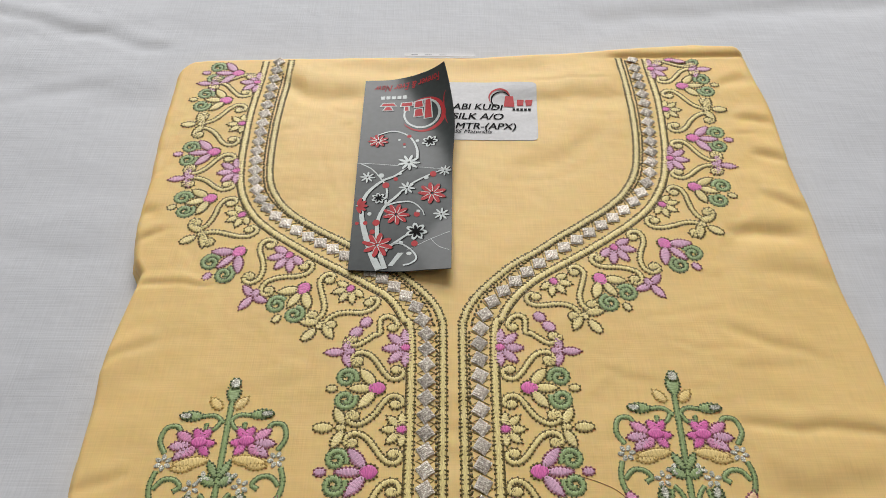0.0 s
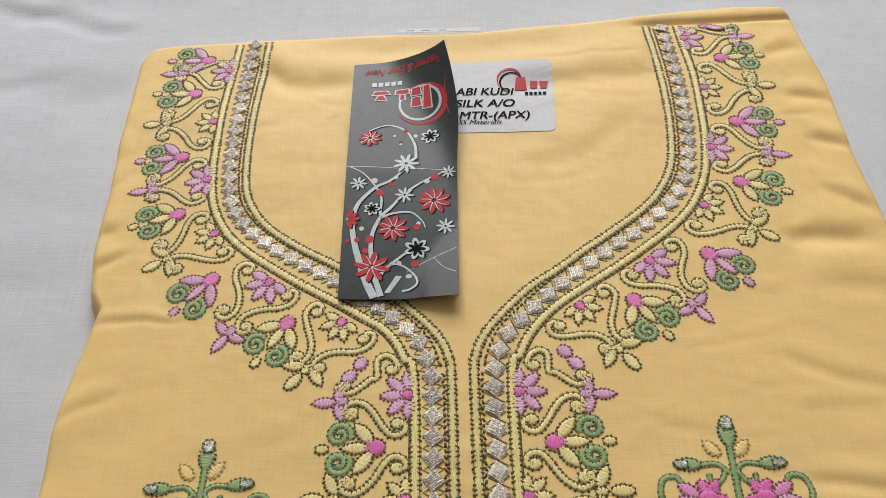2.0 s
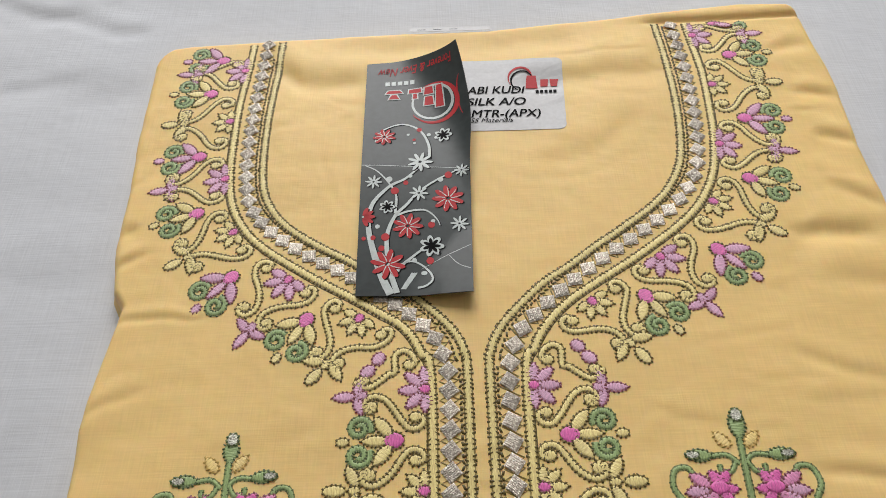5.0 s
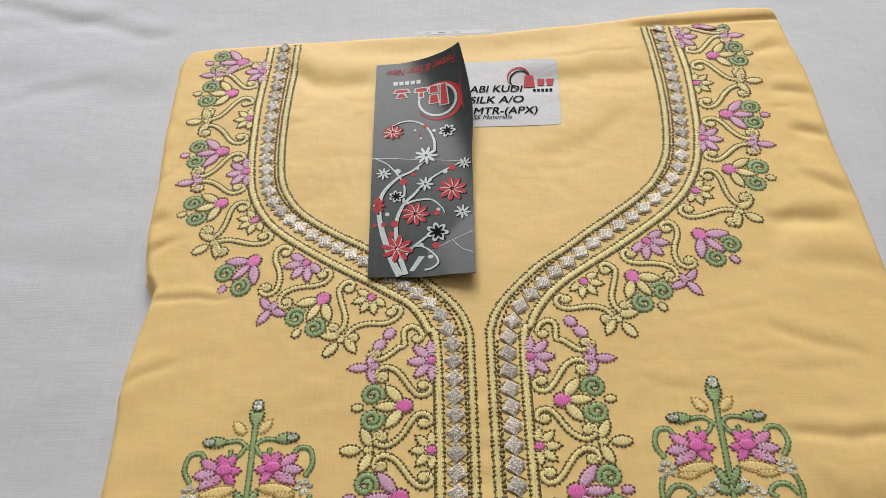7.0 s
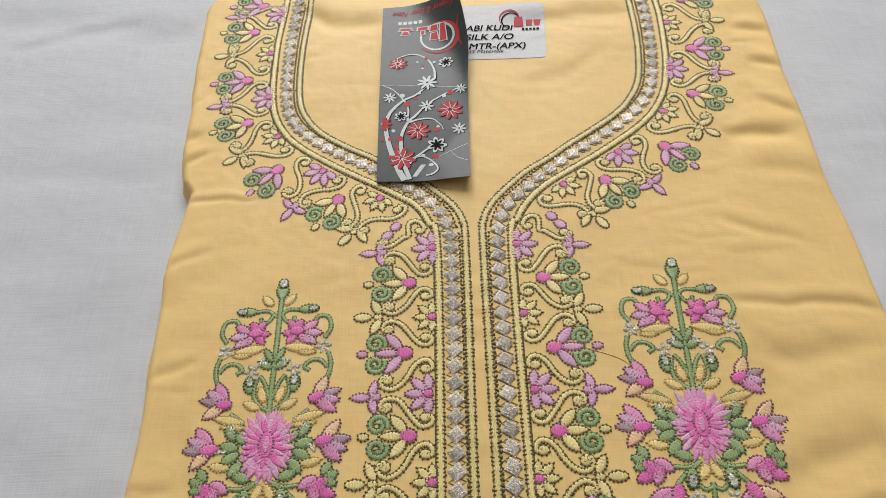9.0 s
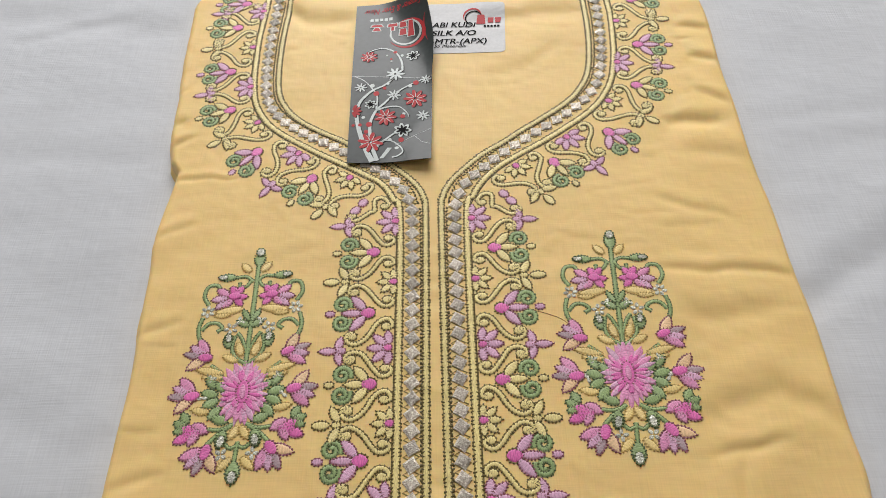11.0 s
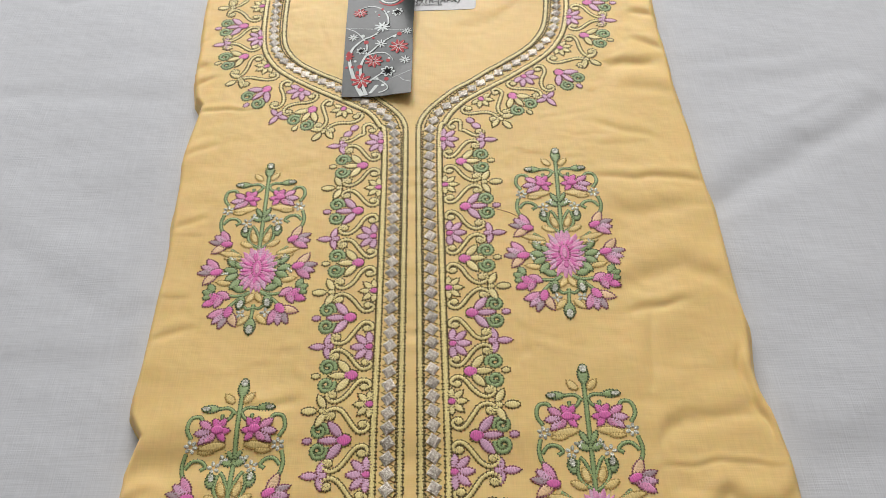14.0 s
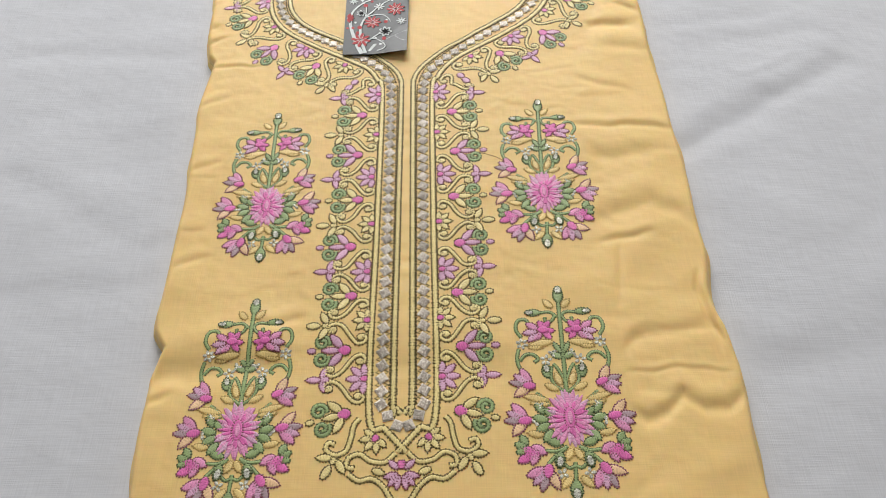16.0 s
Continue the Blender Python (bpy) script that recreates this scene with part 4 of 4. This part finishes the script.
def rays(x, y, r, count, fat, turn=0.0, arc=6.2832):
    return [ellipse(x + 0.56 * r * math.cos(a), y + 0.56 * r * math.sin(a), 0.46 * r, fat * r, a, 10) for a in (turn + arc * (k + 0.5) / count for k in range(count))]


def ab(*pts):
    return [(a * TAG_W, b * TAG_L) for a, b in pts]


printed("vine", stroke(ab((0.30, 0.005), (0.22, 0.067), (0.127, 0.173), (0.086, 0.261), (0.12, 0.338), (0.265, 0.403), (0.414, 0.434), (0.564, 0.49)), 3.6, 0.8), INK_WHITE, 0.10)
printed("vine", stroke(ab((0.355, 0.01), (0.278, 0.104), (0.256, 0.211), (0.323, 0.286), (0.42, 0.327), (0.542, 0.381), (0.719, 0.428), (0.90, 0.462)), 2.6, 0.6), INK_WHITE, 0.12)
printed("vine", stroke(ab((0.323, 0.286), (0.445, 0.303), (0.596, 0.304), (0.695, 0.27), (0.721, 0.246)), 1.3, 0.5), INK_WHITE, 0.12)
printed("vine", stroke(ab((0.337, 0.075), (0.385, 0.102), (0.479, 0.133), (0.55, 0.155), (0.62, 0.168)), 1.6, 0.9), INK_WHITE, 0.12)
printed("vine", stroke(ab((0.036, 0.494), (0.156, 0.466), (0.263, 0.415), (0.328, 0.365), (0.323, 0.296)), 0.5, 1.2), INK_WHITE, 0.12)
printed("vine", stroke(ab((0.115, 0.60), (0.14, 0.63), (0.192, 0.656), (0.348, 0.676), (0.507, 0.646), (0.603, 0.579), (0.625, 0.514)), 0.5, 1.4), INK_WHITE, 0.12)
printed("vine", stroke(ab((0.337, 0.102), (0.48, 0.118), (0.601, 0.093), (0.66, 0.055), (0.603, 0.032), (0.53, 0.026)), 0.8, 1.0), INK_WHITE, 0.12)
printed("crease_line", stroke(ab((0.0, 0.497), (0.2, 0.492), (0.45, 0.482), (0.7, 0.474), (0.99, 0.462)), 0.35, 0.25), INK_WHITE, 0.07)
printed("scratch", stroke(ab((0.80, 0.135), (0.88, 0.10), (0.98, 0.082)), 0.2, 0.3), INK_WHITE, 0.07)
printed("scratch", stroke(ab((0.56, 0.09), (0.75, 0.13), (0.985, 0.168)), 0.2, 0.3), INK_WHITE, 0.07)
printed("printed_bar", [ab((0.385, 0.022), (0.43, 0.022), (0.53, 0.078), (0.475, 0.078))], INK_WHITE, 0.12)
printed("printed_dot", [ellipse(0.585 * TAG_W, 0.076 * TAG_L, 1.4, 1.1)], INK_WHITE, 0.14)
for a, b, r, n, turn in ((0.269, 0.109, 7.0, 8, 0.2), (0.795, 0.348, 6.6, 9, 0.0), (0.438, 0.247, 6.2, 9, 0.3), (0.035, 0.285, 5.0, 5, -1.5), (0.194, 0.621, 4.8, 9, 0.1)):
    ob = printed("printed_flower", rays(a * TAG_W, b * TAG_L, r * 1.12, n, 0.19, turn, 6.2832 if n > 5 else 3.0), INK_RED, 0.16)
    printed("highlight_line", [s for k in range(n) for s in stroke([(a * TAG_W + r * q * math.cos(turn + 6.2832 * k / n + 0.25 * q), b * TAG_L + r * q * math.sin(turn + 6.2832 * k / n + 0.25 * q)) for q in (0.2, 0.55, 0.9)], 0.5, 0.25)] if n > 5 else [ellipse(a * TAG_W, b * TAG_L, 0.5, 0.5)], INK_WHITE, 0.20)
for a, b, r, n in ((0.539, 0.50, 6.0, 9), (0.12, 0.424, 4.0, 8), (0.533, 0.372, 4.4, 8), (0.893, 0.251, 4.2, 8), (0.922, 0.456, 3.6, 8)):
    printed("printed_flower", rays(a * TAG_W, b * TAG_L, r, n, 0.14, 0.3), INK_WHITE, 0.16)
for a, b, r in ((0.25, 0.322, 3.8), (0.648, 0.172, 5.6), (0.732, 0.615, 4.4)):
    printed("printed_flower", rays(a * TAG_W, b * TAG_L, r, 7, 0.26, 0.4), INK_WHITE, 0.16)
    printed("flower_eye", rays(a * TAG_W, b * TAG_L, 0.72 * r, 7, 0.2, 0.4) + [ellipse(a * TAG_W, b * TAG_L, 0.25 * r, 0.25 * r)], INK_BLACK, 0.20)
for a, b, r in ((0.316, 0.384, 1.9), (0.414, 0.415, 1.2), (0.646, 0.249, 1.6), (0.241, 0.207, 1.9), (0.21, 0.166, 1.4), (0.133, 0.205, 1.2), (0.05, 0.203, 1.0), (0.635, 0.119, 1.7), (0.51, 0.645, 1.2), (0.47, 0.60, 0.8), (0.80, 0.44, 1.8)):
    printed("printed_dot", [ellipse(a * TAG_W, b * TAG_L, r, r * 1.1)], INK_RED, 0.18)
for a, b, r in ((0.261, 0.432, 1.5), (0.454, 0.442, 1.0), (0.168, 0.247, 1.1), (0.729, 0.423, 1.3), (0.412, 0.625, 0.7), (0.475, 0.585, 0.7), (0.60, 0.62, 1.0), (0.66, 0.262, 1.0), (0.50, 0.121, 1.1)):
    printed("printed_dot", [ellipse(a * TAG_W, b * TAG_L, r, r * 1.1)], INK_WHITE, 0.18)


def arc_band(x, y, rx, ry, w0, w1, a0, a1, n=26):
    """A crescent-like band of an ellipse."""
    out, inn = [], []
    for k in range(n + 1):
        q = k / n
        t = radians(a0 + (a1 - a0) * q)
        w = w0 + (w1 - w0) * math.sin(math.pi * q)
        out.append((x + rx * math.cos(t), y + ry * math.sin(t)))
        inn.append((x + (rx - w) * math.cos(t), y + (ry - w) * math.sin(t)))
    return [[out[k], out[k + 1], inn[k + 1], inn[k]] for k in range(n)]


printed("logo_ring", arc_band(0.655 * TAG_W, 0.765 * TAG_L, 12.6, 14.0, 0.3, 2.6, -150, 130), INK_RED, 0.14)
printed("logo_ring", arc_band(0.635 * TAG_W, 0.772 * TAG_L, 10.6, 12.0, 0.9, 1.6, -200, 150), INK_WHITE, 0.17)


def block(a0, a1, b0, b1, lean, n=5):
    """A leaning plain block, cut small so that it bends with the card."""
    def p(i, j):
        q = j / n
        return (a0 + lean * q + (a1 - a0 - 2 * lean * q) * i / n, b0 + (b1 - b0) * q)
    return [ab(p(i, j), p(i + 1, j), p(i + 1, j + 1), p(i, j + 1)) for i in range(n) for j in range(n)]


# plain bars in place of the lettering of the mark
for a0, a1, b0, b1, lean in ((0.655, 0.735, 0.745, 0.845, 0.012), (0.545, 0.635, 0.760, 0.800, 0.010), (0.545, 0.635, 0.812, 0.845, 0.008), (0.400, 0.520, 0.826, 0.845, 0.006), (0.440, 0.480, 0.798, 0.822, 0.004),
                             (0.185, 0.345, 0.830, 0.845, 0.030), (0.215, 0.315, 0.802, 0.823, 0.030)):
    printed("logo_shape", block(a0 - 0.012, a1 + 0.012, b0 - 0.004, b1 + 0.004, lean, 4), INK_WHITE, 0.20)
    printed("logo_shape", block(a0, a1, b0, b1, lean, 4), INK_RED, 0.26)
printed("logo_shape", [ab((0.18 + 0.058 * k, 0.872), (0.222 + 0.058 * k, 0.872), (0.222 + 0.058 * k, 0.892), (0.18 + 0.058 * k, 0.892)) for k in range(5)], INK_WHITE, 0.18)
printed("printed_swash", arc_band(0.95 * TAG_W, 0.775 * TAG_L, 4.0, 13, 0.2, 1.0, 100, 250), INK_RED, 0.16)


def text_flat(body, size, shear=0.0, weight=0.0):
    """The outline of a line of writing as flat faces, from the origin to the right."""
    cu = bpy.data.curves.new("writing", "FONT")
    cu.body, cu.size, cu.shear, cu.offset, cu.fill_mode = body, size, shear, weight, "FRONT"
    ob = new("writing", cu)
    bpy.context.view_layer.update()
    me = bpy.data.meshes.new_from_object(ob.evaluated_get(bpy.context.evaluated_depsgraph_get()))
    verts, faces = [tuple(v.co) for v in me.vertices], [tuple(p.vertices) for p in me.polygons]
    bpy.data.objects.remove(ob)
    bpy.data.curves.remove(cu)
    bpy.data.meshes.remove(me)
    return verts, faces


def writing(name, body, size, width, parent, mat, where, shear=0.0, weight=0.0, label=""):
    verts, faces = text_flat(body, size, shear, 0.0)
    k = width / max(v[0] for v in verts)
    if weight:
        m = len(verts)
        verts = verts + [(v[0] + weight, v[1] + 0.3 * weight) for v in verts]
        faces = faces + [tuple(i + m for i in f) for f in faces]
    return child(name, mesh_of(name, [where(v[0] * k, v[1]) for v in verts], faces, [mat], None, False), parent, label)


# the card lies with its head towards the placket, so its words stand on their heads
writing("red_writing", "Forever & Ever New", 8.5, 40.0, card, INK_RED, lambda x, y: tag_at((45.5 - x) / TAG_W, (141.5 + 0.02 * (43.5 - x) - y) / TAG_L, 0.2), 0.3, 0.2)

# ---- the price sticker ----


def sticker_at(p, q, up=0.0):
    """p, q in millimetres from the sticker's lower right corner, to the left and up."""
    x, y = 49.5 - p + 0.05 * q, 391.0 + 0.035 * p + q * 0.985
    return Vector((x / 1000, y / 1000, float(rise(x, y)) + (0.25 + up) / 1000))


sticker = tagged(new("paper_sticker"), "white printed paper sticker stuck on the yellow silk", "sticker")


def sheet_piece(name, w, h, radius, where, mat, parent, label):
    """A thin rounded piece of paper with its own thickness."""
    edge = []
    for cx, cy, a0 in ((w - radius, radius, -90), (w - radius, h - radius, 0), (radius, h - radius, 90), (radius, radius, 180)):
        edge += [(cx + radius * math.cos(radians(a0 + 15 * k)), cy + radius * math.sin(radians(a0 + 15 * k))) for k in range(7)]
    dense = []
    for (x1, y1), (x2, y2) in zip(edge, edge[1:] + edge[:1]):
        m = max(1, int(math.hypot(x2 - x1, y2 - y1) / 4))
        dense += [(x1 + (x2 - x1) * k / m, y1 + (y2 - y1) * k / m) for k in range(m)]
    verts, faces, n = [], [], len(dense)
    rings = 8
    for r in range(rings):
        f = 1 - r / rings
        verts += [where(w / 2 + (x - w / 2) * f, h / 2 + (y - h / 2) * f, 0.0) for x, y in dense]
    verts.append(where(w / 2, h / 2, 0.0))
    for r in range(rings - 1):
        faces += [(r * n + i, r * n + (i + 1) % n, (r + 1) * n + (i + 1) % n, (r + 1) * n + i) for i in range(n)]
    faces += [((rings - 1) * n + i, (rings - 1) * n + (i + 1) % n, rings * n) for i in range(n)]
    k = len(verts)
    verts += [where(x, y, -0.2) for x, y in dense]
    faces += [(i, k + i, k + (i + 1) % n, (i + 1) % n) for i in range(n)]
    return child(name, mesh_of(name, verts, faces, [mat], None, False), parent, label)


paper = sheet_piece("paper", 86, 53, 3.5, sticker_at, PAPER, sticker, "white paper with rounded corners")
for body, y, width, size in (("ABI KUDI", 27.6, 30, 9.0), ("SILK A/O", 18.8, 30.5, 9.0), ("-MTR-(APX)", 10.0, 38, 9.0)):
    writing("black_writing", body, size, width, paper, INK_BLACK, lambda p, q, y=y: sticker_at(51.0 - p - 0.02 * y, y - 0.8 + q * 0.86, 0.3), 0.18, 0.35)
writing("small_writing", "SS Materials", 4.4, 22, paper, INK_BLACK, lambda p, q: sticker_at(48.5 - p, 5.6 + q, 0.3), 0.3, 0.0)
flat = lambda p, q, h: sticker_at(p, q, h + 0.25)
printed("logo_ring", arc_band(22.5, 38.5, 6.6, 8.2, 0.2, 1.5, -40, 200), INK_RED, 0.08, "", paper, flat)
printed("logo_ring", arc_band(21.6, 36.2, 6.2, 7.6, 0.4, 1.1, -80, 170), INK_BLACK, 0.10, "", paper, flat)
printed("logo_shape", [[(19.8, 30.5), (13.4, 30.5), (14.2, 40), (19.0, 40)], [(12.0, 32.0), (8.2, 32.0), (7.8, 37.4), (11.8, 37.4)], [(6.6, 32.0), (3.4, 32.0), (2.4, 37.4), (7.0, 37.4)]], INK_RED, 0.12, "", paper, flat)
printed("logo_shape", [[(14.6 - 2.3 * k, 26.6), (13.0 - 2.3 * k, 26.6), (13.0 - 2.3 * k, 29.0), (14.6 - 2.3 * k, 29.0)] for k in range(5)], INK_BLACK, 0.12, "", paper, flat)

# ---- a slip of paper at the collar ----


def slip_at(p, q, up=0.0):
    x, y = -29.5 + p, 470.8 - 0.03 * p + q
    return Vector((x / 1000, y / 1000, TOP + (0.9 - 0.08 * q + up) / 1000))


slip = tagged(new("paper_slip"), "narrow white paper slip at the collar edge of the dress", "paper slip")
slip_paper = sheet_piece("paper", 45, 3.4, 0.6, slip_at, PAPER, slip, "")
printed("printed_bar", [[(4 + 9 * k, 1.4), (8.5 + 9 * k, 1.4), (8.5 + 9 * k, 1.9), (4 + 9 * k, 1.9)] for k in range(3)], CARD, 0.1, "", slip_paper, lambda p, q, h: slip_at(p, q, h))
